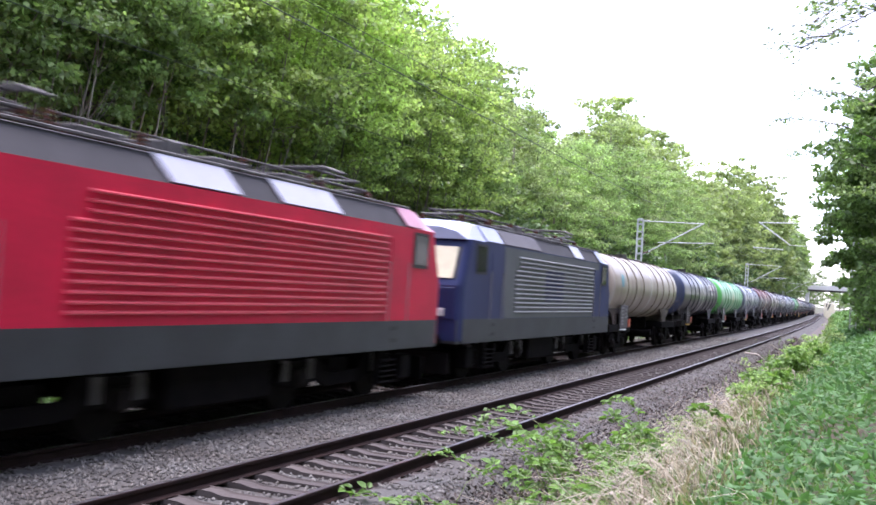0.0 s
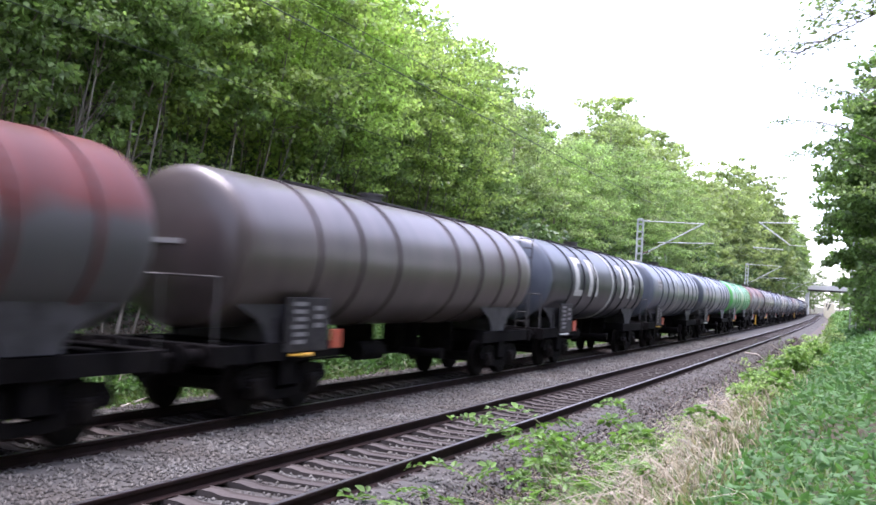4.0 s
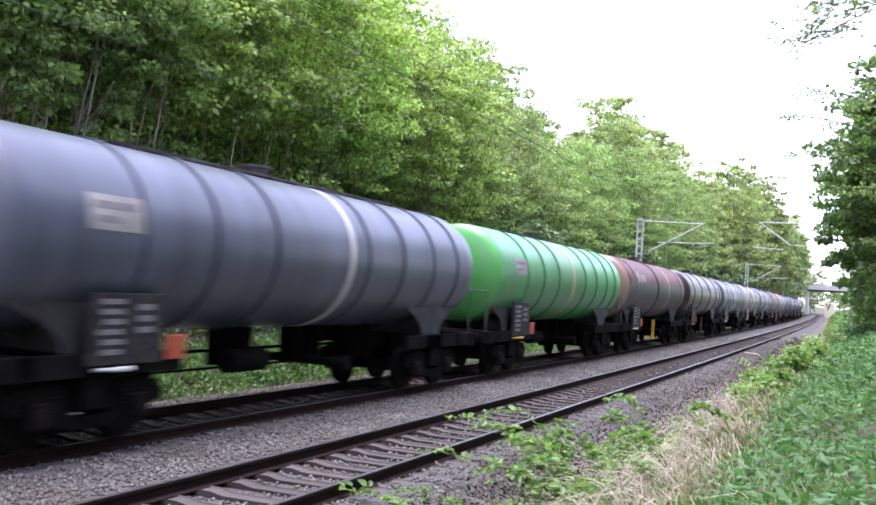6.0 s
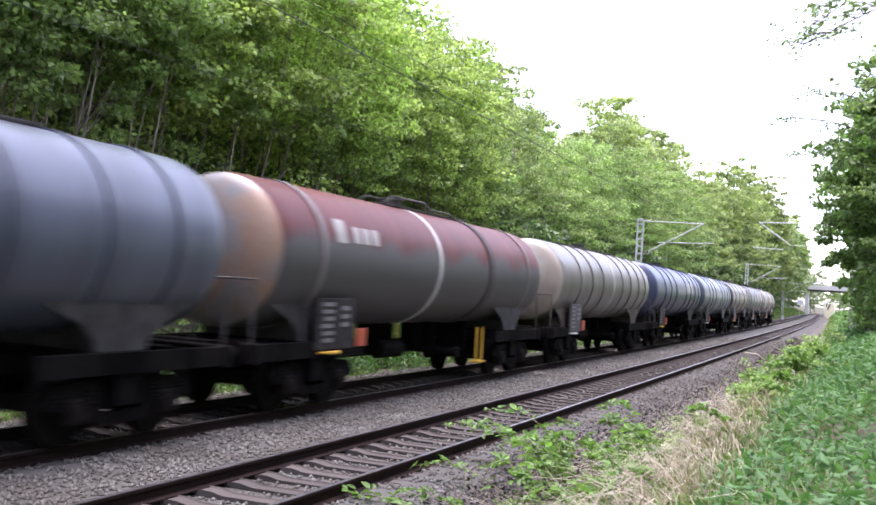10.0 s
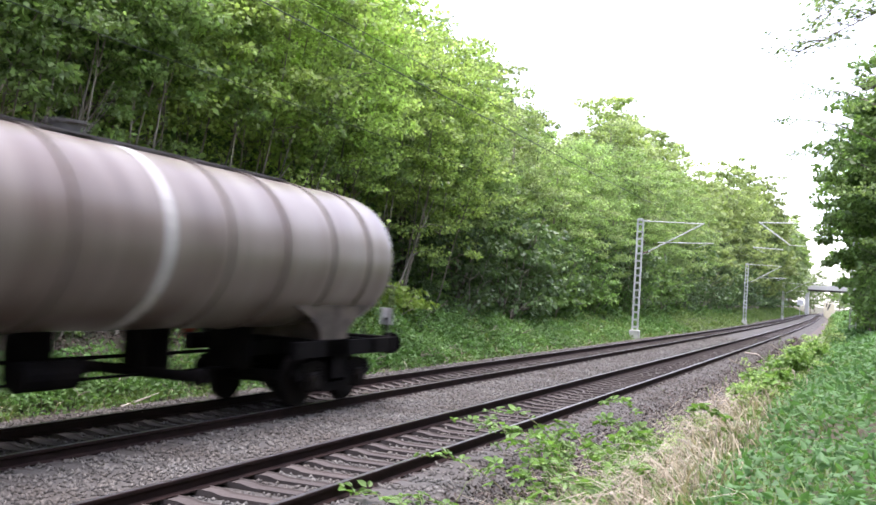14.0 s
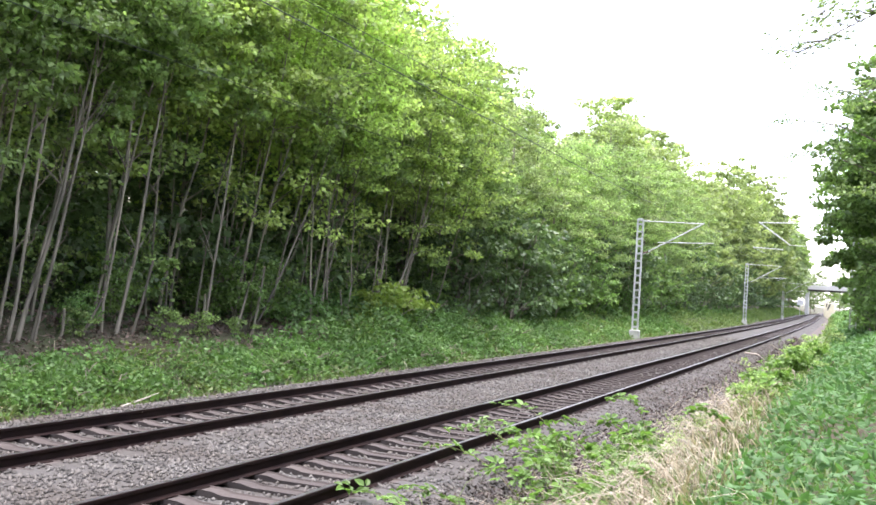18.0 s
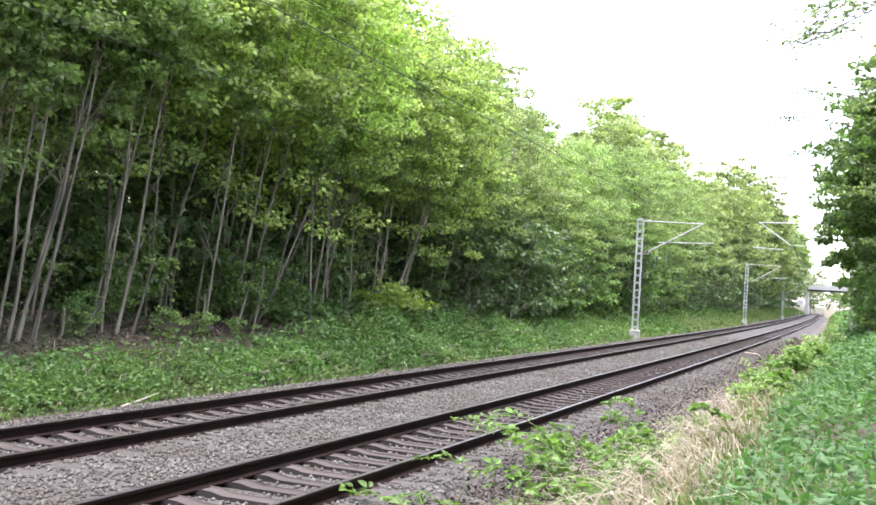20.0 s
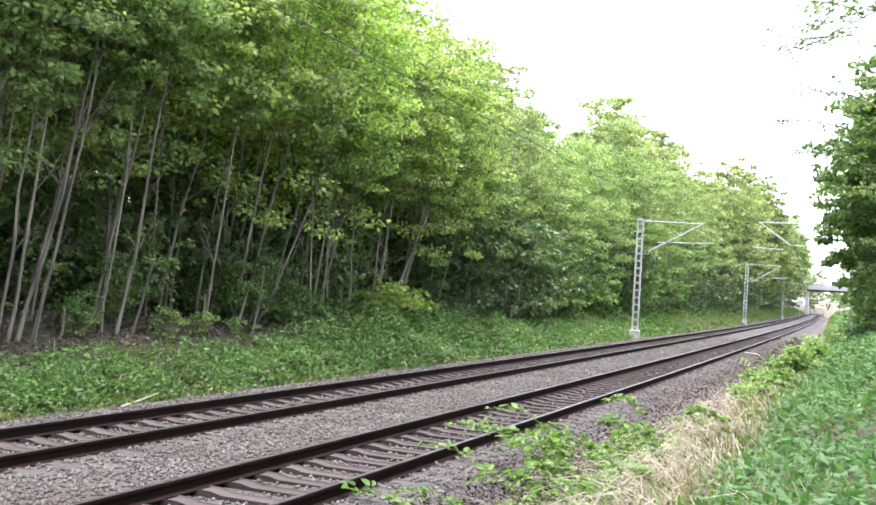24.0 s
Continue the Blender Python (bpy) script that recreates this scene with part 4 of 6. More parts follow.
# ---- the road bridge and what stands by it ----
def build_bridge():
    y = 428.0
    root = empty("road_bridge", Matrix.Translation((0, y, 0)), "concrete road bridge across the cutting", "bridge")
    part("deck", box(-26, 16, -4, 4, 9.7, 11.4, bevel=0.05), CONCRETE, root)
    part("girder", box(-26, 16, -3.4, -2.6, 9.0, 9.72), RINGMATDARK, root, "shaded steel edge girder")
    for x in (-20.6, 4.0):
        part("pier", box(x, x + 1.3, -3, 3, -1, 9.0, bevel=0.05), CONCRETE, root)
    part("abutment", box(-34, -26, -4.5, 4.5, -1, 11.4), CONCRETE, root)
    part("abutment", box(16, 24, -4.5, 4.5, -1, 11.4), CONCRETE, root)
    for z in (11.9, 12.4):
        part("handrail", rod((-26, -3.8, z), (16, -3.8, z), 0.06), GALV, root)
    for i in range(15):
        part("rail_post", rod((-26 + 3 * i, -3.8, 11.4), (-26 + 3 * i, -3.8, 12.4), 0.05), GALV, root)


build_bridge()


def build_hut():
    p = at_line(3.05, 353.0)
    root = empty("relay_hut", Matrix.Translation((p.x, p.y, -0.6)), "cream trackside hut with dark slanting panels", "hut")
    part("wall", box(-1.55, 1.75, 0, 3, 0, 4.7, bevel=0.04), BUFF, root)
    part("roof", box(-1.45, 1.65, 0.2, 3, 4.7, 4.8), CONCRETE, root)
    part("panel", prism([(-0.75, 2.6), (-0.3, 2.6), (0.5, 4.7), (0.05, 4.7)], "y", -0.05, 0.02), RINGMATDARK, root, "dark slanting panel")
    part("panel", prism([(-1.1, 3.6), (-0.75, 3.6), (-0.6, 4.72), (-1.0, 4.72)], "y", -0.05, 0.02), RINGMATDARK, root, "dark slanting panel")
    p = at_line(-6.6, 372.0)
    sign = empty("signal_board", Matrix.Translation((p.x, p.y, ground_z(-6.6, 372))), "white square signal board on a post", "signal")
    part("post", rod((0, 0, 0), (0, 0, 4.2), 0.07), GALV, sign)
    part("board", box(-1.0, 1.0, -0.06, 0, 3.6, 5.4, bevel=0.01), WHITEPAINT, sign)


build_hut()


# ---- stumps, cut stems and fallen wood ----
FRESHCUT = material("fresh_cut_wood", (0.55, 0.45, 0.30), 0.8, other=(0.42, 0.33, 0.2), scale=6)
PALEWOOD = material("bleached_wood", (0.5, 0.45, 0.38), 0.85, other=(0.36, 0.31, 0.25), scale=4, fine=30)


def cut_stem(u, s, h, r, lean, label="cut stem with a pale sawn top"):
    p = at_line(u, s, ground_z(u, s) - 0.1)
    root = empty("cut_stem", Matrix.Translation(p), label, "stump", "cut stems at the wood's edge")
    top = Vector((lean[0], lean[1], h))
    verts, faces = [], []
    r *= 0.75
    tube_path([Vector((0, 0, 0)), top * 0.5 + Vector((0.02, 0.01, 0)), top], [r * 1.2, r, r * 0.85], 8, verts, faces)
    link("stem", verts, faces, BARK, root, smooth=True)
    part("cut_face", rod(top - top.normalized() * 0.01, top + top.normalized() * 0.012, r * 0.84, n=10), FRESHCUT, root, "pale sawn face")


def leaning_stem(u, s, h, r, lean, rng):
    """A slender tree: a bare pale stem with a few twigs, leafing out above."""
    root = empty("young_tree", Matrix.Translation(at_line(u, s, ground_z(u, s) - 0.1)), "slender leaning tree with a bare pale stem", "tree", "woodland edge beyond the far track")
    r *= 0.72
    top = Vector((lean[0], lean[1], h))
    verts, faces = [], []
    ts = [0, 0.12, 0.28, 0.45, 0.62, 0.8, 1.0]
    pts = [Vector((lean[0] * t ** 0.8 + rng.uniform(-0.05, 0.05), lean[1] * t ** 0.85 + rng.uniform(-0.05, 0.05), h * t)) for t in ts]
    tube_path(pts, [r * k for k in (1.3, 1.05, 0.95, 0.85, 0.72, 0.55, 0.3)], 7, verts, faces)
    for i in range(6):
        k = rng.randint(2, 5)
        a, ln = rng.uniform(0, 6.28), rng.uniform(0.5, 1.4)
        e = pts[k] + Vector((math.cos(a) * ln * 0.6, math.sin(a) * ln * 0.6, ln))
        tube_path([pts[k], pts[k].lerp(e, 0.5) + Vector((0.04, 0.03, -0.05)), e], [r * 0.35, r * 0.25, 0.004], 5, verts, faces)
    link("trunk", verts, faces, BARK, root, smooth=True)
    crown = new("crown", KINDS["tuft_a"][1])
    crown.parent = root
    crown.matrix_basis = Matrix.Translation(top - Vector((0, 0, 1.2))) @ pose(0, 0, 0, 0, 0, rng.uniform(0, 360))


def lying_branch(points, r, mat, label):
    root = link("fallen_branch", *branch_shape(points, r), mat, smooth=True)
    tagged(root, label, "branch")


def branch_shape(points, r):
    verts, faces = [], []
    pts = [Vector(p) for p in points]
    tube_path(pts, [r * (1 - 0.75 * i / (len(pts) - 1)) for i in range(len(pts))], 6, verts, faces)
    return verts, faces


def build_wood():
    rng = random.Random(81)
    for s, h, r, ln in ((17.0, 1.35, 0.04, (0.08, 0.12)), (17.8, 0.75, 0.045, (0.02, 0.04)), (18.4, 1.0, 0.045, (0.25, 0.4)), (20.2, 1.95, 0.045, (0.2, 0.4)), (19.6, 1.75, 0.05, (0.15, 0.25)), (24.7, 1.6, 0.045, (0.2, 0.3)),
                        (25.6, 2.15, 0.05, (0.15, 0.25)), (27.7, 0.7, 0.05, (0.1, 0.1)), (23.1, 1.15, 0.05, (0.05, 0.0)), (33.4, 2.2, 0.05, (0.1, 0.4)), (31.3, 1.5, 0.045, (-0.1, -0.1))):
        cut_stem(-10.4, s, h, r, ln)
    for s, h, r, ln in ((25.6, 7.4, 0.045, (0.9, 3.4)), (19.2, 6.6, 0.045, (0.25, 0.5)), (19.8, 7.6, 0.06, (0.4, 0.8)), (23.3, 7.0, 0.05, (0.3, 0.6)), (16.6, 7.6, 0.065, (0.5, 1.4)), (16.4, 7.4, 0.055, (0.3, 0.6)), (17.0, 7.6, 0.06, (0.5, 1.2)),
                        (16.0, 7.4, 0.05, (0.3, 0.5)), (33.8, 8.2, 0.06, (0.3, 1.3)), (34.0, 7.0, 0.05, (0.8, 4.4)), (33.3, 6.5, 0.045, (0.2, 1.1)), (32.0, 6.0, 0.04, (0.0, -0.3)), (29.3, 6.2, 0.045, (0.0, -0.6)), (30.4, 6.0, 0.04, (0.0, -0.5)), (41.8, 6.2, 0.06, (0.4, 2.6))):
        leaning_stem(-10.5, s, h, r, ln, rng)
    g = lambda u, s, z=0.05: at_line(u, s, ground_z(u, s) + z)
    lying_branch([g(-10.2, 28.6, 0.35), g(-10.0, 29.0, 0.25), g(-9.7, 29.4, 0.1)], 0.05, PALEWOOD, "bleached broken branch lying in the brambles")
    lying_branch([g(-6.75, 15.6), g(-6.8, 16.2, 0.12), g(-6.95, 17.0, 0.2)], 0.03, PALEWOOD, "bleached stick at the ballast edge")
    lying_branch([g(1.2, 51.5, 0.12), g(1.8, 51.8, 0.14), g(2.1, 51.0, 0.12), g(2.7, 48.6, 0.08)], 0.05, PALEWOOD, "bleached branch lying on the ballast shoulder")
    lying_branch([g(2.9, 68, 0.1), g(3.1, 64, 0.14), g(3.6, 58, 0.3)], 0.05, PALEWOOD, "bleached branch lying on the ballast shoulder")
    for u, s, r in ((-5.1, 11.5, 0.06), (-3.0, 33, 0.07), (-2.4, 12.5, 0.04), (-2.9, 20, 0.04)):
        bm = bmesh.new()
        bmesh.ops.create_icosphere(bm, subdivisions=1, radius=r)
        for v in bm.verts:
            v.co *= rng.uniform(0.7, 1.2)
            v.co.z *= 0.7
        ob = part("pale_stone", bm, WHITEPAINT)
        ob.matrix_basis = Matrix.Translation(at_line(u, s, -0.19))
        tagged(ob, "single whitish stone lying on the ballast", "stone")


build_wood()


# ---- the train ----
R, CZ = 1.33, 2.72                       # the tanks' radius and axis height
COLOURS = {"whitish": ((0.50, 0.485, 0.42), (0.28, 0.225, 0.175)), "cream": ((0.36, 0.318, 0.235), (0.18, 0.130, 0.088)), "navy": ((0.020, 0.020, 0.045), (0.012, 0.012, 0.020)), "green": ((0.045, 0.34, 0.095), (0.075, 0.23, 0.09)),
           "slate": ((0.104, 0.122, 0.168), (0.050, 0.058, 0.084)), "slate_end": ((0.135, 0.155, 0.185), (0.080, 0.092, 0.115)), "rust": ((0.135, 0.024, 0.019), (0.06, 0.031, 0.029)), "mauve": ((0.100, 0.078, 0.072), (0.050, 0.038, 0.034)),
           "charcoal": ((0.027, 0.027, 0.036), (0.016, 0.016, 0.022)), "brown": ((0.060, 0.037, 0.034), (0.032, 0.021, 0.020)), "stone": ((0.215, 0.203, 0.180), (0.090, 0.079, 0.070)),
           "blue": ((0.020, 0.039, 0.135), (0.039, 0.048, 0.079)), "ash": ((0.088, 0.088, 0.092), (0.030, 0.030, 0.033)), "palegrey": ((0.235, 0.232, 0.235), (0.105, 0.107, 0.118)), "sky": ((0.107, 0.151, 0.214), (0.073, 0.090, 0.112)), "greycream": ((0.235, 0.205, 0.172), (0.115, 0.082, 0.064)), "lime": ((0.085, 0.50, 0.085), (0.10, 0.36, 0.09))}
PAINT = {k: material("tank_paint_" + k, c, 0.42, other=o, scale=1.1, fine=9, amount=0.9, stretch=(0.5, 1.5, 0.22), coat=0.4 if max(c) < 0.06 else 0.6, haze=0.2 if max(c) < 0.06 else 0.3, spec=0.3, bump=0.004, bump_scale=2.5) for k, (c, o) in COLOURS.items()}
DOMEWARM = material("tank_end_scuffed", (0.27, 0.170, 0.115), 0.5, other=(0.20, 0.19, 0.19), scale=0.9, fine=9, amount=1.0, lo=0.42, hi=0.56, coat=0.3)
RINGMAT = {k: material("ring_" + k, tuple(x * 0.62 for x in c), 0.5, other=tuple(x * 0.8 for x in o), scale=2, fine=20) for k, (c, o) in COLOURS.items()}


def two_tone(name, upper, lower, height, ragged):
    """Paint worn through below a ragged line along the flank: fresh colour above it, dull primer below."""
    m = material(name, upper, 0.45, other=tuple(c * 0.6 for c in upper), scale=1.1, fine=9, amount=0.8, stretch=(0.5, 1.5, 0.3), coat=0.08, haze=0.3, spec=0.3, bump=0.004, bump_scale=2.5)
    n, l = m.node_tree.nodes, m.node_tree.links
    b = n["Principled BSDF"]
    co, split = n.new("ShaderNodeTexCoord"), n.new("ShaderNodeSeparateXYZ")
    l.new(co.outputs["Object"], split.inputs[0])
    wave = n.new("ShaderNodeTexNoise")
    wave.inputs["Scale"].default_value, wave.inputs["Detail"].default_value = 0.9, 6.0
    l.new(co.outputs["Object"], wave.inputs["Vector"])
    lift = n.new("ShaderNodeMath")
    lift.operation, lift.inputs[1].default_value = "MULTIPLY_ADD", ragged
    l.new(wave.outputs["Fac"], lift.inputs[0])
    l.new(split.outputs["Z"], lift.inputs[2])
    edge = n.new("ShaderNodeMapRange")
    edge.inputs["From Min"].default_value, edge.inputs["From Max"].default_value = height + ragged * 0.5 - 0.14, height + ragged * 0.5 + 0.14
    l.new(lift.outputs[0], edge.inputs["Value"])
    mix = n.new("ShaderNodeMix")
    mix.data_type = "RGBA"
    mix.inputs["A"].default_value = (*lower, 1)
    l.new(edge.outputs[0], mix.inputs["Factor"])
    l.new(b.inputs["Base Color"].links[0].from_socket, mix.inputs["B"])
    l.new(mix.outputs["Result"], b.inputs["Base Color"])
    return m


PAINT["rust"] = two_tone("tank_paint_rust", (0.118, 0.025, 0.019), (0.080, 0.078, 0.079), CZ + 0.30, 0.9)
RINGLIGHT = material("ring_pale_grey", (0.20, 0.185, 0.18), 0.55, other=(0.11, 0.085, 0.08), scale=2, fine=20)
RINGDARK = material("ring_sooty", (0.035, 0.028, 0.028), 0.6, other=(0.06, 0.045, 0.04), scale=2, fine=20)
# dirty underframe, darkened further by shade put into the colour
SADDLE = material("underframe_grime_shade", (0.007, 0.0065, 0.007), 0.8, other=(0.012, 0.0105, 0.010), scale=2, fine=18, amount=0.9, spec=0.04)
BRACKET = material("bracket_plate", (0.062, 0.058, 0.060), 0.7, other=(0.020, 0.017, 0.016), scale=2.2, fine=18, amount=1.0)
BRACKETTAN = material("bracket_plate_tan", (0.150, 0.115, 0.088), 0.7, other=(0.045, 0.034, 0.028), scale=2.2, fine=18, amount=1.0)
GRATE = material("walkway_steel", (0.13, 0.125, 0.12), 0.7, 0.2, other=(0.035, 0.03, 0.028), scale=1.5, fine=30, amount=0.9, spec=0.3)
# wheel colour also holds the dark of the train's shaded underside
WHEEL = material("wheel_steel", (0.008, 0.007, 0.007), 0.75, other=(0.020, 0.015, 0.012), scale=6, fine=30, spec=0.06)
MESHES = {}


def shared(key, name, parent, maker, mat, at=None, label="", smooth=False):
    """A part whose mesh is made once and shared; its material belongs to the object."""
    if key not in MESHES:
        ob = part(name, maker(), mat, None, "", smooth)
        MESHES[key] = ob.data
    else:
        ob = new(name, MESHES[key])
    ob.parent = parent
    if at is not None:
        ob.matrix_basis = at
    ob.material_slots[0].link = "OBJECT"
    ob.material_slots[0].material = mat
    if label:
        tagged(ob, label)
    return ob


def turned(profile, n=44, cz=CZ):
    """A body turned about the y axis from (y, radius) pairs."""
    bm = bmesh.new()
    rows = [[bm.verts.new((math.cos(2 * math.pi * k / n) * r, y, cz + math.sin(2 * math.pi * k / n) * r)) for k in range(n)] for y, r in profile]
    for a, b in zip(rows, rows[1:]):
        for k in range(n):
            q = (k + 1) % n
            bm.faces.new((a[k], b[k], b[q], a[q]))
    return bm


HALF = 7.58


def make_tank():
    return turned([(-y, r) for y, r in ([(HALF - 0.33, R - 0.03), (HALF - 0.5, R - 0.004), (HALF - 0.7, R)] + [(-HALF + 0.7, R), (-HALF + 0.5, R - 0.004), (-HALF + 0.33, R - 0.03)])])


def make_end():
    pts = [(HALF - 0.33, R - 0.03), (HALF - 0.24, R * 0.93), (HALF - 0.17, R * 0.84), (HALF - 0.1, R * 0.66), (HALF - 0.045, R * 0.45), (HALF - 0.01, R * 0.2), (HALF, 0.01)]
    return turned(pts)


def make_ring(w, proud):
    return lambda: turned([(-w / 2, R - 0.01), (-w / 2, R + proud), (w / 2, R + proud), (w / 2, R - 0.01)])


def patch(y0, y1, a0, a1, proud=0.006, n=6, skew=0.0):
    """A painted or bolted panel that lies on the tank's flank; angles in degrees above its equator."""
    bm = bmesh.new()
    rows = []
    for i in range(n + 1):
        a = radians(a0 + (a1 - a0) * i / n)
        rows.append([bm.verts.new((math.cos(a) * (R + q), y + skew * i / n, CZ + math.sin(a) * (R + q))) for y, q in ((y0, 0.001), (y0, proud), (y1, proud), (y1, 0.001))])
    for a, b in zip(rows, rows[1:]):
        for k in range(3):
            bm.faces.new((a[k], b[k], b[k + 1], a[k + 1]))
    bm.faces.new(rows[0])
    bm.faces.new(rows[-1][::-1])
    return bm


def make_wheelset():
    bm = bmesh.new()
    for x in (-0.755, 0.755):
        w = 1 if x > 0 else -1
        rod((x - 0.065, 0, 0.46), (x + 0.065, 0, 0.46), 0.46, bm, n=28)
        rod((x - w * 0.085, 0, 0.46), (x - w * 0.06, 0, 0.46), 0.488, bm, n=28)
        rod((x + w * 0.065, 0, 0.46), (x + w * 0.075, 0, 0.46), 0.20, bm, n=16)
    return rod((-1.05, 0, 0.46), (1.05, 0, 0.46), 0.085, bm, n=10)


def make_side_frame():
    """The cast side frame of a freight bogie, dipping between its axleboxes."""
    return prism([(-1.45, 0.62), (-1.30, 0.80), (-0.75, 0.86), (-0.45, 0.80), (-0.40, 0.52), (-0.30, 0.42), (0.30, 0.42), (0.40, 0.52), (0.45, 0.80), (0.75, 0.86), (1.30, 0.80), (1.45, 0.62), (1.40, 0.52),
                  (1.22, 0.50), (1.16, 0.62), (0.70, 0.64), (0.62, 0.34), (0.45, 0.26), (-0.45, 0.26), (-0.62, 0.34), (-0.70, 0.64), (-1.16, 0.62), (-1.22, 0.50), (-1.40, 0.52)], "x", -0.06, 0.06)


def make_axlebox():
    bm = box(-0.14, 0.12, -0.17, 0.17, 0.30, 0.64, bevel=0.03)
    rod((0.12, 0, 0.46), (0.17, 0, 0.46), 0.12, bm, n=14)
    return bm


def make_spring():
    bm = bmesh.new()
    rows = []
    for i in range(11):
        r = 0.085 if i % 2 else 0.062
        rows.append([bm.verts.new((math.cos(0.785 * k) * r, math.sin(0.785 * k) * r, 0.48 + i * 0.028)) for k in range(8)])
    for p, q in zip(rows, rows[1:]):
        for k in range(8):
            bm.faces.new((p[k], p[(k + 1) % 8], q[(k + 1) % 8], q[k]))
    return bm


def bogie(root, y):
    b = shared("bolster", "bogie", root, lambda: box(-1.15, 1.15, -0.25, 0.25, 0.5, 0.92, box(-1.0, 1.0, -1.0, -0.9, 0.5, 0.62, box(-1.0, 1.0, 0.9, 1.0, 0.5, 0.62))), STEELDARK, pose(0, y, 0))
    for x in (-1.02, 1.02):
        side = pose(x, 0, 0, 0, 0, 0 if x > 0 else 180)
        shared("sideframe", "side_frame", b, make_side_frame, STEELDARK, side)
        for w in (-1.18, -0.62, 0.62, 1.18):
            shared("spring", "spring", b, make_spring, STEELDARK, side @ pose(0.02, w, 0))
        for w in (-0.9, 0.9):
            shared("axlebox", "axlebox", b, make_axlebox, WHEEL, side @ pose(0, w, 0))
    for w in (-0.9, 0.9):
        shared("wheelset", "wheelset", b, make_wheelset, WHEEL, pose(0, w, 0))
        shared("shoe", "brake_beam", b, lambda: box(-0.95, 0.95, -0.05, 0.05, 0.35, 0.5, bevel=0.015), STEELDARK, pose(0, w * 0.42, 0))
    return b


def make_buffer():
    """Points along -y; stands at the headstock."""
    bm = rod((0, 0, 1.05), (0, -0.36, 1.05), 0.11, n=16)
    rod((0, 0, 1.05), (0, -0.06, 1.05), 0.17, bm, n=16)
    rod((0, -0.34, 1.05), (0, -0.56, 1.05), 0.075, bm, n=14)
    return rod((0, -0.56, 1.05), (0, -0.60, 1.05), 0.225, bm, n=20)


def make_coupling():
    bm = box(-0.05, 0.05, -0.42, 0.05, 1.0, 1.1)
    rod((0, -0.40, 1.05), (0, -0.52, 0.93), 0.035, bm)
    rod((0, -0.5, 0.93), (0, -0.30, 0.6), 0.03, bm)
    return bm


def buffers(root, end):
    for y, turn in ((-end, 0), (end, 180)):
        for x in (-0.875, 0.875):
            shared("buffer", "buffer", root, make_buffer, STEELDARK, pose(x, y, 0, 0, 0, turn))
        shared("coupling", "coupling", root, make_coupling, STEELDARK, pose(0, y, 0, 0, 0, turn))


def make_end_frame():
    bm = box(-1.25, 1.25, -7.76, -7.60, 0.88, 1.22, bevel=0.02)
    for x in (-1.2, 1.06):
        box(x, x + 0.14, -7.6, -3.9, 0.92, 1.2, bm)
    box(-1.2, 1.2, -6.9, -6.7, 0.95, 1.2, bm)
    box(-1.2, 1.2, -5.8, -4.9, 0.92, 1.2, bm)
    return box(-0.25, 0.25, -7.6, -3.9, 0.9, 1.15, bm)


def make_saddle():
    """The grey plate that carries one end of the tank, arched to its belly."""
    plate = [(-6.05, 1.20), (-5.05, 1.20), (-5.0, 1.36), (-4.72, 1.58), (-4.15, 1.80), (-4.1, 1.86), (-7.0, 1.86), (-6.95, 1.80), (-6.4, 1.58), (-6.1, 1.36)]
    bm = prism(plate, "x", 0.96, 1.0)
    prism(plate, "x", -1.0, -0.96, bm)
    for y in (-5.95, -5.2):
        box(-0.96, 0.96, y, y + 0.06, 1.20, 1.5, bm)
        box(0.94, 1.06, y, y + 0.05, 1.20, 1.62, bm)
    return bm


def make_walkway(half):
    def go():
        bm = bmesh.new()
        top = CZ + R
        for x in (-0.24, -0.12, 0.0, 0.12, 0.24):
            box(x - 0.03, x + 0.03, -half, half, top + 0.018, top + 0.034, bm)
        n = int(half * 2 / 0.8)
        for i in range(n + 1):
            y = -half + 0.05 + i * (2 * half - 0.1) / n
            box(-0.28, 0.28, y - 0.02, y + 0.02, top - 0.05, top + 0.018, bm)
        box(0.28, 0.30, -half, half, top + 0.008, top + 0.036, bm)
        return box(-0.30, -0.28, -half, half, top + 0.008, top + 0.036, bm)
    return go


def make_hump_rail():
    """A handrail bent up over the manhole and down again, on either side of the walkway."""
    bm = bmesh.new()
    for x in (-0.34, 0.34):
        pts = [(x, -1.6, CZ + R + 0.02), (x, -1.2, CZ + R + 0.2), (x, 0.6, CZ + R + 0.22), (x, 0.9, CZ + R + 0.08), (x, 2.2, CZ + R + 0.1), (x, 2.6, CZ + R - 0.02)]
        for a, b in zip(pts, pts[1:]):
            rod(a, b, 0.022, bm, n=6)
    return bm


def make_manhole():
    bm = rod((0, 0, CZ + R - 0.05), (0, 0, CZ + R + 0.16), 0.26, n=18)
    return rod((0, 0, CZ + R + 0.16), (0, 0, CZ + R + 0.2), 0.3, bm, n=18)


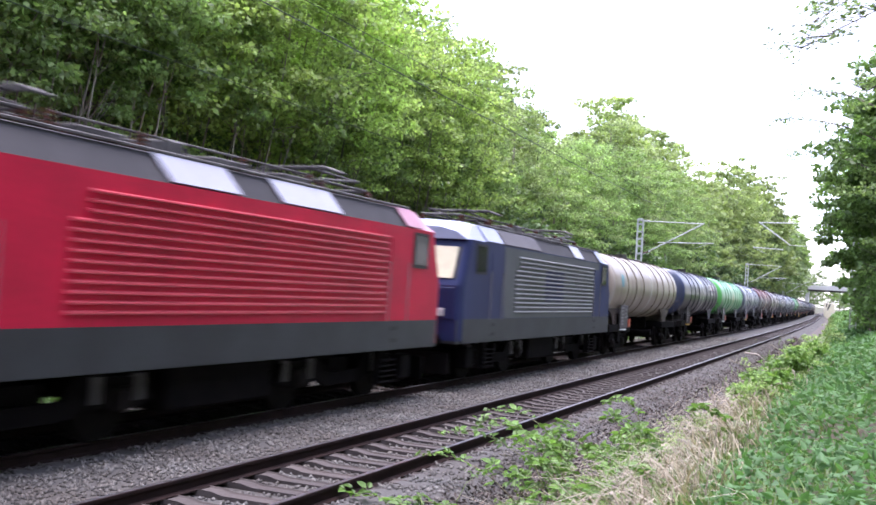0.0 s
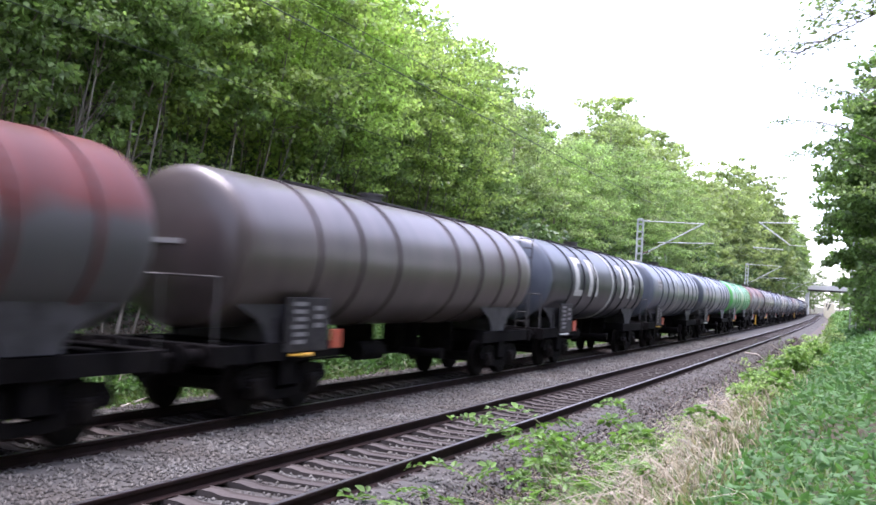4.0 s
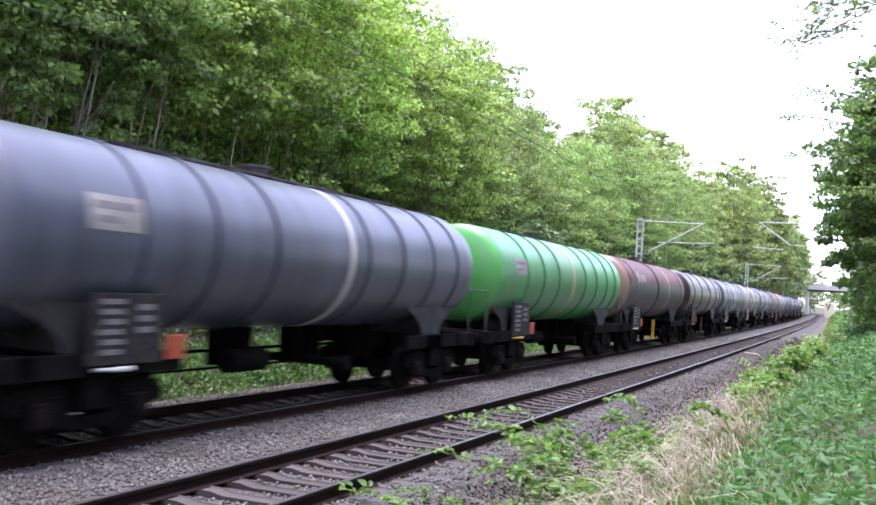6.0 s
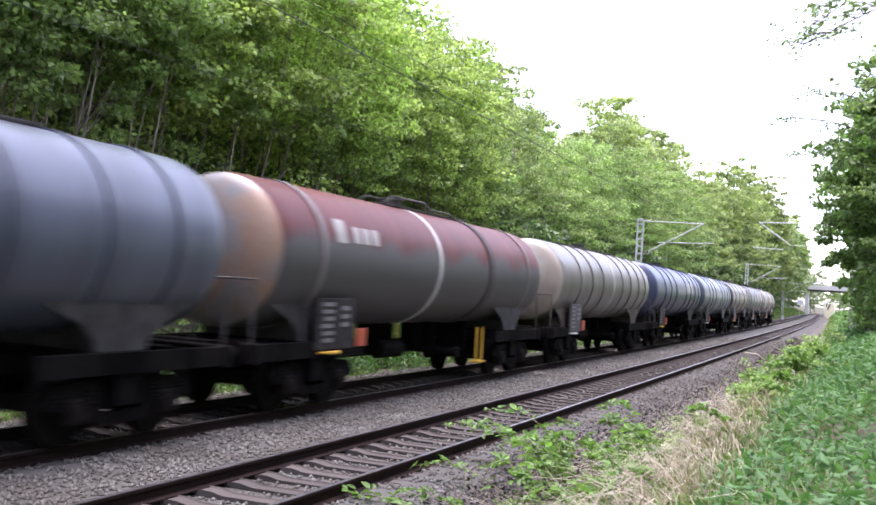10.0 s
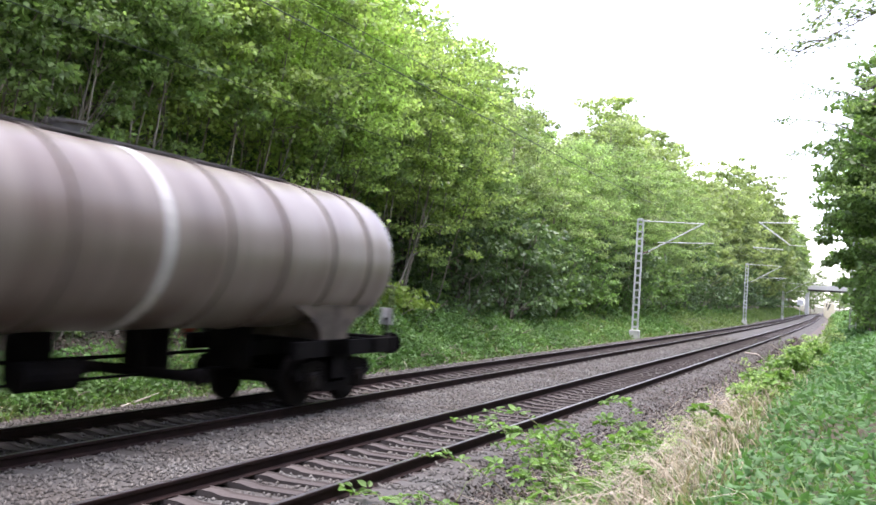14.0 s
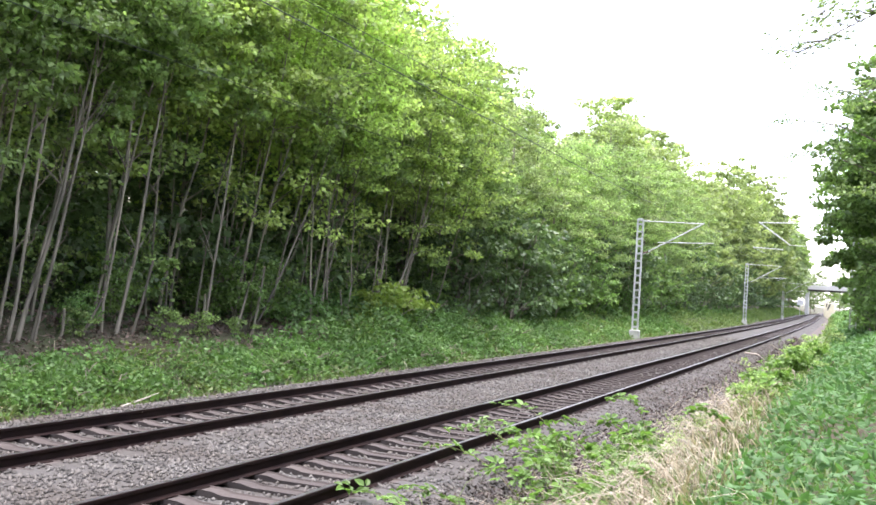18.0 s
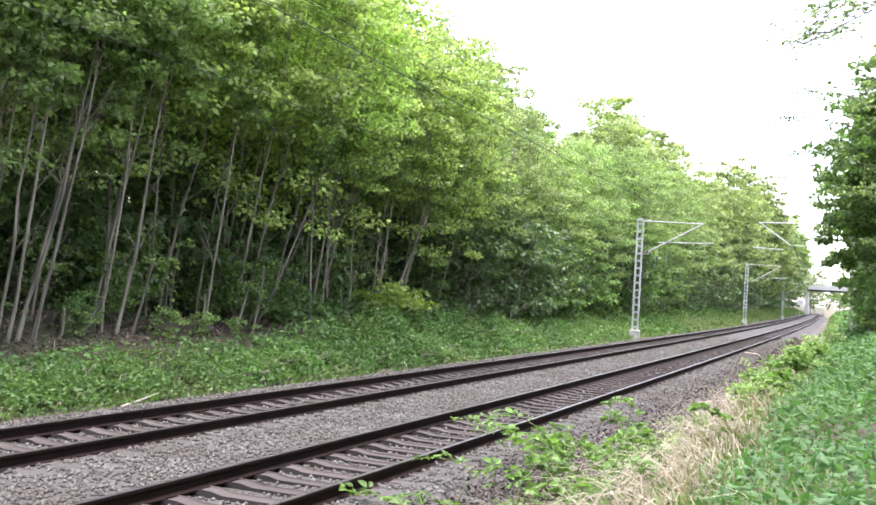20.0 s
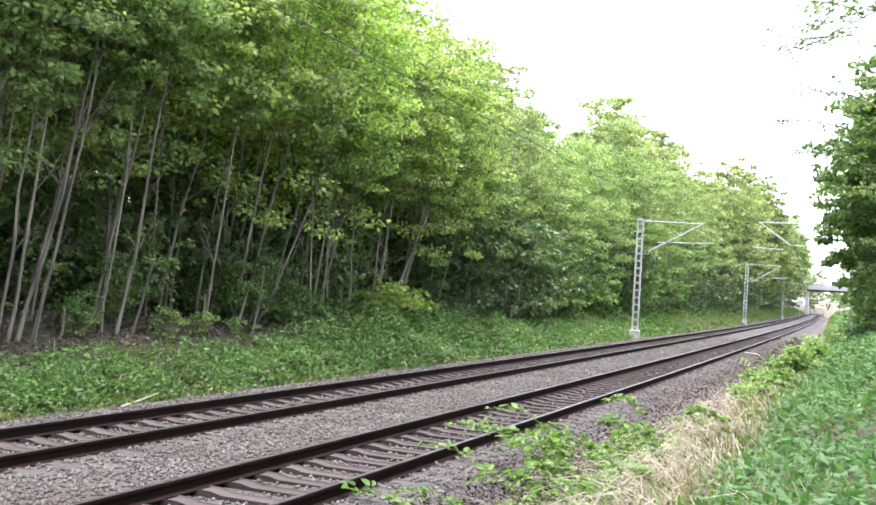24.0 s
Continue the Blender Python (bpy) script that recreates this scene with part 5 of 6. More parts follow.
def make_ladder(h, w=0.4):
    def go():
        bm = bmesh.new()
        for x in (-w / 2, w / 2):
            rod((0, x, 0), (0, x, h), 0.018, bm, n=6)
        for i in range(int(h / 0.28)):
            rod((0, -w / 2, 0.2 + i * 0.28), (0, w / 2, 0.2 + i * 0.28), 0.013, bm, n=6)
        return bm
    return go


def make_end_rail():
    bm = rod((-1.1, -7.72, 1.22), (-1.1, -7.72, 2.25), 0.018, n=6)
    rod((1.1, -7.72, 1.22), (1.1, -7.72, 2.25), 0.018, bm, n=6)
    rod((-1.1, -7.72, 2.25), (1.1, -7.72, 2.25), 0.018, bm, n=6)
    return rod((-0.5, -7.72, 1.22), (-0.5, -7.72, 2.25), 0.014, bm, n=6)


def make_outlet():
    bm = rod((0, 0, 0.72), (0, 0, 1.42), 0.13, n=12)
    rod((-1.15, 0, 0.75), (1.15, 0, 0.75), 0.085, bm, n=12)
    for x in (-1.15, 1.02):
        rod((x, 0, 0.75), (x + 0.13, 0, 0.75), 0.13, bm, n=12)
    return bm


def make_brake_gear():
    bm = rod((0.35, -1.6, 0.85), (0.35, -0.5, 0.85), 0.2, n=14)
    rod((0.1, -4.4, 0.72), (0.1, 4.4, 0.72), 0.022, bm, n=6)
    rod((-0.4, -4.4, 0.95), (-0.4, 4.4, 0.95), 0.03, bm, n=6)
    for y in (-3.6, -1.0, 1.4, 3.6):
        box(-0.45, 0.45, y - 0.03, y + 0.03, 0.7, 1.42, bm)
    return bm


WAGONS = [
    # paint, what it looks like, end paint, centre band, kind of markings, offset
    ("cream", "dirty cream tank wagon with a pale blue patch", "whitish", WHITE, "blotch"),
    ("navy", "dark navy tank wagon with two rows of white lettering bars", "blue", WHITE, "bars_rear"),
    ("green", "bright green tank wagon with lime ends and a cream band", "lime", CREAM, "plain"),
    ("slate", "blue-grey tank wagon with a white band and label", "slate_end", WHITE, "label"),
    ("rust", "red-brown tank wagon with pale label panels", "rust", CREAM, "two_labels"),
    ("mauve", "weathered grey-brown ribbed tank wagon", "mauve", None, "plain"),
    ("charcoal", "dark grey tank wagon with tall white painted shapes", "slate_end", WHITE, "blocks"),
    ("slate", "blue-grey tank wagon with a white band and label", "slate_end", WHITE, "label"),
    ("slate", "blue-grey tank wagon with a white band and label", "slate_end", WHITE, "label"),
    ("green", "bright green tank wagon with lime ends and a pale label", "lime", CREAM, "label"),
    ("rust", "rust-red tank wagon with a cream band and scuffed ends", "warm", CREAM, "small_marks"),
    ("brown", "dull brown tank wagon with small white marks", "brown", WHITE, "small_marks"),
    ("slate", "blue-grey tank wagon with a white band and label", "slate_end", WHITE, "label"),
    ("stone", "pale grey-beige tank wagon with red marking bars", "whitish", WHITE, "red_bars"),
    ("slate", "blue-grey tank wagon with a white band and label", "slate_end", WHITE, "label"),
    ("rust", "red-brown tank wagon with white bands and a warm dusty end", "warm", WHITE, "small_marks"),
    ("stone", "pale beige tank wagon with a white band", "whitish", WHITE, "plain"),
    ("blue", "deep blue tank wagon with white marks", "blue", None, "dots"),
    ("sky", "light blue tank wagon with a white band", "sky", WHITE, "plain"),
    ("mauve", "weathered grey-brown tank wagon with white marks", "mauve", CREAM, "small_marks"),
    ("ash", "patchy dark grey tank wagon with an orange-cream band", "palegrey", CREAM, "small_marks"),
    ("greycream", "rust-streaked grey tank wagon at the end of the train", "whitish", WHITE, "tail")]
ENDS = [53.7, 71.0, 88.0, 105.0, 121.6, 138.4, 155.2, 172.1, 188.9, 205.6, 221.9, 238.6, 255.2, 271.9, 288.8, 305.0, 322.0, 338.6, 355.1, 371.5, 388.1, 405.1]
BAND_AT = {7: -0.3, 8: 0.9, 10: 2.3, 12: 1.1}          # wagons whose band sits off the middle
VEHICLES = []


def tank_wagon(paint, label, end_paint, band, marks, index):
    root = empty("tank_wagon", Matrix(), label, "tank wagon", "tank wagons of the freight train")
    mat = PAINT[paint]
    endmat = DOMEWARM if end_paint == "warm" else PAINT[end_paint]
    shared("tank", "tank", root, make_tank, mat, smooth=True)
    for turn in (0, 180):
        shared("tank_end", "tank_end", root, make_end, endmat, pose(0, 0, 0, 0, 0, turn), smooth=True)
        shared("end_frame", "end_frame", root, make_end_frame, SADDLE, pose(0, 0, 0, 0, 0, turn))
        shared("saddle", "saddle", root, make_saddle, BRACKETTAN if paint in ("cream", "stone", "greycream") else BRACKET, pose(0, 0, 0, 0, 0, turn))
        shared("end_rail", "end_rail", root, make_end_rail, GRATE, pose(0, 0, 0, 0, 0, turn))
    old = marks == "small_marks"
    worn = old and paint == "rust"
    sooty = -0.7 if index == 10 else 2.9
    rings = (-5.9, sooty, 6.0) if worn else (-5.6, -2.6, 1.2, 4.3, 6.0) if old else (-5.0, -3.35, -1.7, 1.6, 3.2, 4.8, 6.2)
    for y in [r for r in rings if abs(r - BAND_AT.get(index, 99)) > 0.3]:
        finish = RINGMAT[paint] if not worn else RINGDARK if y == sooty else RINGLIGHT
        shared("ring%d" % (old + (y == sooty)), "tank_ring", root, make_ring(0.09 if not old else 0.34 if y == sooty else 0.16, 0.03), finish, pose(0, y, 0))
    if band:
        shared("band", "painted_band", root, make_ring(0.17, 0.012), band, pose(0, BAND_AT.get(index, -0.5 if worn else 2.4 if old else 1.0 if marks == "blocks" else 0.1), 0), "pale painted band round the tank")
    bogie(root, -5.55)
    bogie(root, 5.55)
    buffers(root, 7.76)
    shared("walk%d" % old, "walkway", root, make_walkway(2.6 if old else 4.6), GRATE, pose(0, 1.0 if old else 0, 0), "steel grating walkway")
    if worn:
        shared("hump", "hump_rail", root, make_hump_rail, GRATE, label="bent handrail over the manhole")
    shared("manhole", "manhole", root, make_manhole, GRATE, pose(0, -0.6, 0))
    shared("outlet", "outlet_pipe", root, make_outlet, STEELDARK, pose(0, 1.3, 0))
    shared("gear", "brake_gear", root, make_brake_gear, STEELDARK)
    shared("endbar", "end_plate", root, lambda: box(-0.26, 0.26, -HALF - 0.02, -HALF + 0.03, CZ + 0.02, CZ + 0.10), DULLWHITE, label="small pale plate on the tank's end")
    for x, turn in ((1, 0), (-1, 180)):
        side = pose(0, 0, 0, 0, 0, turn)
        board = shared("board", "data_board", root, lambda: box(1.20, 1.25, -0.72, 0.72, 1.05, 1.98, bevel=0.01), BOARDGREY if paint in ("cream", "stone", "greycream") else BOARD, side @ pose(0, -5.15, 0), "dull board with rows of white bars")
        for i in range(6):
            shared("bar%d" % (i % 3), "marking_bar", board, lambda: box(1.251, 1.256, -0.22 - 0.04 * (i % 3), 0.16, -0.035, 0.035), FADED, pose(0, -0.28 + 0.03 * (i % 2), 1.22 + 0.13 * i))
        for i in range(3):
            shared("bar_short", "marking_bar", board, lambda: box(1.251, 1.256, -0.16, 0.16, -0.04, 0.04), FADED, pose(0, 0.33, 1.5 + 0.15 * i))
        shared("hazard", "hazard_plate", root, lambda: box(1.24, 1.27, -0.2, 0.2, 1.08, 1.42, bevel=0.01), ORANGE, side @ pose(0, -4.15, 0), "orange hazard plate")
        shared("lever", "brake_handle", root, lambda: rod((1.2, 0, 1.0), (1.3, 0.25, 1.0), 0.025, rod((1.3, 0.25, 1.0), (1.3, 0.6, 1.0), 0.035)), YELLOW if index % 2 else GALV, side @ pose(0, -5.7, 0), "yellow brake change-over handle")
        if old:
            shared("post", "step_post", root, lambda: rod((1.2, -0.2, 0.45), (1.2, -0.2, 1.35), 0.03, rod((1.2, 0.2, 0.45), (1.2, 0.2, 1.35), 0.03, box(1.05, 1.3, -0.25, 0.25, 0.45, 0.5))),
                   YELLOW if paint == "rust" else GRATE, side @ pose(0, (sooty - 0.3) * x if worn else -1.4, 0))
            if not worn:
                shared("sheet", "guard_sheet", root, lambda: patch(0.0, 0.9, 15, 52, 0.03), RINGMAT["stone"] if paint != "brown" else RINGMAT["brown"], side @ pose(0, 0.6, 0), "bolted guard sheet on the tank's flank")
            shared("logo", "marking", root, lambda: patch(0, 0.42, 12, 32), DULLWHITE, side @ pose(0, -5.4, 0), "plain white mark")
            for k in range(3):
                shared("word", "marking", root, lambda: patch(0, 0.3, 13, 27, skew=0.05), DULLWHITE, side @ pose(0, -4.75 + 0.4 * k, 0), "plain white block")
        if marks in ("label", "two_labels"):
            plate = shared("label", "label_panel", root, lambda: patch(0, 1.05, 2, 22), DULLWHITE, side @ pose(0, -6.1, 0), "pale label panel")
            for i in range(2):
                shared("labelbar%d" % i, "marking_bar", plate, lambda: patch(0.12, 0.55 + 0.35 * i, 6 + 8 * i, 10 + 8 * i, 0.009, 2), FADED)
        if marks == "two_labels":
            shared("label2", "label_panel", root, lambda: patch(0, 1.1, 2, 30), DULLWHITE, side @ pose(0, 3.4, 0), "pale label panel")
            shared("stand", "ladder", root, make_ladder(1.5), GRATE, side @ pose(1.3, -6.3, 0.9))
        if marks == "blocks":
            for y, bars in ((-4.5, ((0.0, 0.5, -20, 38, 0.0), (0.5, 1.1, 29, 38, 0.0), (0.5, 1.1, -20, -11, 0.0))),
                            (-2.6, ((0.0, 0.42, -20, 38, 0.3), (0.95, 1.37, -20, 38, -0.3))),
                            (2.2, ((0.0, 1.15, 29, 38, 0.0), (0.37, 0.79, -20, 28.5, 0.0))),
                            (3.95, ((0.0, 0.38, -20, 38, 0.55), (0.95, 1.33, -20, 4, -0.2)))):
                for y0, y1, a0, a1, lean in bars:
                    shared("tall%.2f%.1f%.1f" % (y0, a0, a1), "marking", root, lambda: patch(y0, y1, a0, a1, skew=lean), WHITE, side @ pose(0, y, 0), "tall white painted stroke")
        if marks == "bars_rear":
            for i in range(7):
                wide = (0.34, 0.22, 0.2, 0.24, 0.24, 0.2, 0.26)[i]
                shared("rear%d" % i, "marking", root, lambda: patch(0, wide, 16 if i else 14, 32), REDMARK if i == 4 else WHITE, side @ pose(0, 2.95 + 0.36 * i + (0.1 if i else 0), 0), "red lettering block" if i == 4 else "white lettering block")
            for i in range(8):
                shared("rearlow%d" % (i % 2), "marking", root, lambda: patch(0, 0.2 - 0.06 * (i % 2), 1, 9), DULLWHITE, side @ pose(0, 2.95 + 0.28 * i + (0.14 if i > 1 else 0), 0), "small white lettering block")
            for i, (y, a0, a1, lean) in enumerate(((1.2, -30, -6, 0.25), (1.5, -6, -30, 0.5), (2.7, -32, -4, -0.2), (3.0, -18, -4, 0.6), (3.2, -18, -32, 0.6), (4.3, -30, -8, 0.1))):
                shared("scrawl%d" % i, "marking", root, lambda: patch(0, 0.06, min(a0, a1), max(a0, a1), 0.004, skew=lean), FADED, side @ pose(0, y, 0), "thin grey scrawled stroke")
        if marks == "dots":
            for i in range(3):
                shared("dot", "marking", root, lambda: patch(0, 0.5, 2, 24), WHITE, side @ pose(0, 1.6 + 0.9 * i, 0), "plain white mark")
        if marks == "red_bars":
            shared("redback", "marking", root, lambda: patch(-0.08, 1.42, 9, 26, 0.004), RINGMAT["stone"], side @ pose(0, -2.9, 0), "dull panel behind the red bar")
            shared("redbar", "marking", root, lambda: patch(0, 1.3, 15, 22, 0.009), REDMARK, side @ pose(0, -2.9, 0), "faded red marking bar")
        if marks == "blotch":
            for k, (px, pz, w) in enumerate(((0.35, 0.95, 0.12), (0.55, 0.2, 0.13), (-0.35, 0.6, 0.1))):
                shared("endbox%d" % k, "end_box", root, lambda: box(px - w, px + w, -HALF - 0.03, -HALF + 0.17, CZ + pz - w, CZ + pz + w, bevel=0.015), GRATE, pose(0, 0, 0, 0, 0, turn), "small grey box on the tank's end")
            shared("blotch", "marking", root, lambda: patch(0, 0.5, 0, 22, 0.005, skew=0.18), PALEBLUE, side @ pose(0, -6.3, 0), "pale blue painted patch")
    if marks == "tail":
        for x in (-0.98, 0.98):
            plate = shared("tailplate", "tail_board", root, lambda: box(-0.13, 0.13, 7.80, 7.82, 1.45, 1.80, bevel=0.005), WHITEPAINT, pose(x, 0, 0), "white and red tail board")
            shared("tailred", "tail_wedge", plate, lambda: prism([(-0.125, 1.46), (0.125, 1.46), (0.0, 1.62)], "y", 7.821, 7.826), REDMARK)
            shared("tailbracket", "bracket", plate, lambda: box(-0.03, 0.03, 7.74, 7.80, 1.1, 1.6), STEELDARK)
    if marks in ("label", "blocks") and index in (6, 12):
        shared("endladder", "ladder", root, make_ladder(3.0), GRATE, pose(0.55, -7.74, 1.2, 0, 0, 90), "narrow end ladder")
    return root


def slab(poly, x0, x1):
    """A side panel from a (y, z) outline, between two x planes."""
    return prism(poly, "x", x0, x1)


ROOFGREY = material("loco_roof_grey", (0.028, 0.026, 0.028), 0.75, other=(0.018, 0.017, 0.018), scale=1.5, fine=15, amount=0.8)
LOCORED = material("loco_red", (0.56, 0.010, 0.045), 0.5, other=(0.40, 0.009, 0.035), scale=0.9, fine=12, amount=0.8, spec=0.25)
LOCOBLUE = material("loco_blue", (0.020, 0.028, 0.092), 0.5, other=(0.017, 0.022, 0.062), scale=0.9, fine=12, spec=0.25)
LOCOGREY = material("loco_grey", (0.075, 0.083, 0.084), 0.55, other=(0.055, 0.06, 0.06), scale=0.9, fine=12, amount=0.7)
SKIRT = material("loco_skirt_grey", (0.032, 0.036, 0.038), 0.55, other=(0.02, 0.021, 0.022), scale=1.2, fine=15, amount=0.8)
LIGHTPANEL = material("roof_skylight", (0.36, 0.37, 0.43), 0.4, other=(0.27, 0.27, 0.32), scale=2)
PALEROOF = material("cab_roof_pale", (0.34, 0.37, 0.48), 0.45, other=(0.26, 0.29, 0.40), scale=1.5)
PINKROOF = material("cab_roof_pink", (0.42, 0.19, 0.24), 0.45, other=(0.34, 0.2, 0.24), scale=1.5)
GLASS = material("cab_glass", (0.012, 0.015, 0.015), 0.12, spec=0.12)
BLIND = material("cream_blind", (0.66, 0.60, 0.42), 0.7, other=(0.5, 0.45, 0.3), scale=4)
RUBBER = material("window_rubber", (0.02, 0.02, 0.02), 0.6)
LAMPLIT = bpy.data.materials.new("headlamp_lit")
LAMPLIT.use_nodes = True
LAMPLIT.node_tree.nodes["Principled BSDF"].inputs["Emission Color"].default_value = (1, 0.95, 0.85, 1)
LAMPLIT.node_tree.nodes["Principled BSDF"].inputs["Emission Strength"].default_value = 2.5
LAMPOFF = material("lamp_lens", (0.45, 0.44, 0.42), 0.2)
W2 = 1.48                              # half the locomotives' width


def make_loco_hull():
    """Hull with raked, tapered cab ends, lofted along y."""
    bm = bmesh.new()
    rows = []
    for y, w, rake in ((-7.72, 1.38, 0.46), (-7.64, 1.44, 0.46), (-7.5, W2, 0.4), (-6.9, W2, 0.0), (6.9, W2, 0.0), (7.5, W2, -0.4), (7.64, 1.44, -0.46), (7.72, 1.38, -0.46)):
        rows.append([bm.verts.new((x, y + (rake if z > 3 else 0.0), z)) for x, z in ((-w, 1.05), (w, 1.05), (w, 2.35), (w, 3.47), (-w, 3.47), (-w, 2.35))])
    for a, b in zip(rows, rows[1:]):
        for k in range(6):
            q = (k + 1) % 6
            bm.faces.new((a[k], a[q], b[q], b[k]))
    bm.faces.new(rows[0][::-1])
    bm.faces.new(rows[-1])
    return bm


def make_loco_roof():
    bm = bmesh.new()
    rows = []
    for y, d in ((-7.3, 0.42), (-6.6, 0.06), (-6.2, 0.0), (6.2, 0.0), (6.6, 0.06), (7.3, 0.42)):
        w, top = (W2 - 0.02, 3.46), 3.86 - d * 0.55
        rows.append([bm.verts.new(p) for p in ((w[0] - d * 0.5, y, w[1]), (1.22 - d * 0.5, y, top), (0.7, y, top + 0.1), (0, y, top + 0.13), (-0.7, y, top + 0.1), (-1.22 + d * 0.5, y, top), (-w[0] + d * 0.5, y, w[1]))])
    for a, b in zip(rows, rows[1:]):
        for k in range(6):
            bm.faces.new((a[k], a[k + 1], b[k + 1], b[k]))
    bm.faces.new(rows[0])
    bm.faces.new(rows[-1][::-1])
    return bm


def make_cab_roof():
    """The pale front of the roof, sloping down to the cab, a hand proud of the roof behind it."""
    bm = bmesh.new()
    rows = []
    for y, d in ((-7.36, 0.42), (-6.6, 0.05), (-6.1, 0.0)):
        w, top = W2 - 0.006, 3.872 - d * 0.55
        rows.append([bm.verts.new(p) for p in ((w - d * 0.12, y, 3.462), (1.232 - d * 0.2, y, top), (0.7, y, top + 0.1), (0, y, top + 0.13), (-0.7, y, top + 0.1), (-1.232 + d * 0.2, y, top), (-w + d * 0.12, y, 3.462))])
    for a, b in zip(rows, rows[1:]):
        for k in range(6):
            bm.faces.new((a[k], a[k + 1], b[k + 1], b[k]))
    bm.faces.new(rows[0])
    bm.faces.new(rows[-1][::-1])
    return bm


def roof_panel(y0, y1, slant=0.18):
    """A panel that lies on the slanted edge of the roof."""
    bm = bmesh.new()
    a = [(W2 - 0.01, y0 + slant, 3.49), (W2 - 0.01, y1 + slant, 3.49), (1.245, y1, 3.865), (1.245, y0, 3.865)]
    lo = [bm.verts.new(p) for p in a]
    hi = [bm.verts.new((x + 0.012, y, z + 0.012)) for x, y, z in a]
    bm.faces.new(lo[::-1])
    bm.faces.new(hi)
    for i in range(4):
        j = (i + 1) % 4
        bm.faces.new((lo[i], lo[j], hi[j], hi[i]))
    return bm


def make_panto_base():
    bm = rod((-0.55, -1.0, 0.22), (-0.55, 1.0, 0.22), 0.03, n=6)
    rod((0.55, -1.0, 0.22), (0.55, 1.0, 0.22), 0.03, bm, n=6)
    for y in (-1.0, 0.9):
        rod((-0.55, y, 0.22), (0.55, y, 0.22), 0.035, bm, n=6)
    return bm


def make_collector():
    bm = rod((-0.65, 0, 0.47), (0.65, 0, 0.47), 0.03, n=6)
    rod((-0.65, 0, 0.47), (-0.95, 0, 0.37), 0.025, bm, n=6)
    return rod((0.65, 0, 0.47), (0.95, 0, 0.37), 0.025, bm, n=6)


def pantograph(root, m):
    p = shared("pantobase", "pantograph", root, make_panto_base, GRATE, m, "folded pantograph on brown insulators")
    for x in (-1, 1):
        shared("lowerarm%d" % x, "lower_arm", p, lambda: rod((x * 0.5, 0.9, 0.25), (x * 0.5, -0.7, 0.38), 0.03, n=6), GRATE)
        shared("upperarm%d" % x, "upper_arm", p, lambda: rod((x * 0.5, -0.7, 0.38), (x * 0.33, 0.8, 0.45), 0.022, n=6), GRATE)
    for y in (0.7, 0.95):
        shared("collector", "collector_head", p, make_collector, GRATE, pose(0, y, 0))
    for x in (-0.55, 0.55):
        for y in (-1.0, 0.9):
            shared("insulator", "insulator", p, make_insulator, CERAMIC, pose(x, y, -0.02))


def make_insulator():
    bm = rod((0, 0, 0), (0, 0, 0.24), 0.05, n=10)
    for z in (0.05, 0.11, 0.17):
        rod((0, 0, z), (0, 0, z + 0.03), 0.10, bm, n=10)
    return bm


def make_roof_gear():
    bm = bmesh.new()
    for y in (-2.6, 0.4, 2.4):
        box(-0.8, 0.8, y - 0.5, y + 0.5, 3.95, 4.10, bm, 0.02)
    box(-0.5, 0.5, -0.9, -0.4, 4.0, 4.25, bm, 0.03)
    for x in (-0.4, 0.45):
        rod((x, -3.2, 4.24), (x, 3.4, 4.24), 0.02, bm, n=6)
    for x in (-1.24, 1.24):
        rod((x, -6.2, 3.90), (x, 6.2, 3.90), 0.03, bm, n=6)
    return bm


def make_loco_bogie():
    bm = bmesh.new()
    for x in (-1.12, 1.02):
        prism([(-2.35, 0.55), (-2.2, 0.85), (-0.9, 0.92), (-0.6, 0.62), (0.6, 0.62), (0.9, 0.92), (2.2, 0.85), (2.35, 0.55), (2.1, 0.45), (1.0, 0.5), (0.7, 0.38), (-0.7, 0.38), (-1.0, 0.5), (-2.1, 0.45)], "x", x, x + 0.1, bm)
    box(-1.0, 1.0, -0.4, 0.4, 0.4, 0.85, bm)
    return box(-1.0, 1.0, -2.3, -2.15, 0.5, 0.75, box(-1.0, 1.0, 2.15, 2.3, 0.5, 0.75, bm))


def make_loco_wheelset():
    bm = bmesh.new()
    for x in (-0.755, 0.755):
        w = 1 if x > 0 else -1
        rod((x - 0.065, 0, 0.6), (x + 0.065, 0, 0.6), 0.6, bm, n=32)
        rod((x - w * 0.085, 0, 0.6), (x - w * 0.06, 0, 0.6), 0.63, bm, n=32)
    return rod((-1.0, 0, 0.6), (1.0, 0, 0.6), 0.1, bm)


def entry_steps(root, m):
    frame_part = shared("stepside", "entry_steps", root, lambda: box(1.24, 1.40, -0.38, -0.36, 0.32, 1.0, box(1.24, 1.40, 0.36, 0.38, 0.32, 1.0, box(1.24, 1.27, -0.37, 0.37, 0.90, 1.0))), STEELDARK, m)
    for i in range(5):
        shared("step", "step", frame_part, lambda: box(1.22, 1.42, -0.36, 0.36, 0, 0.03, bevel=0.006), STEELDARK, pose(0, 0, 0.34 + i * 0.105))


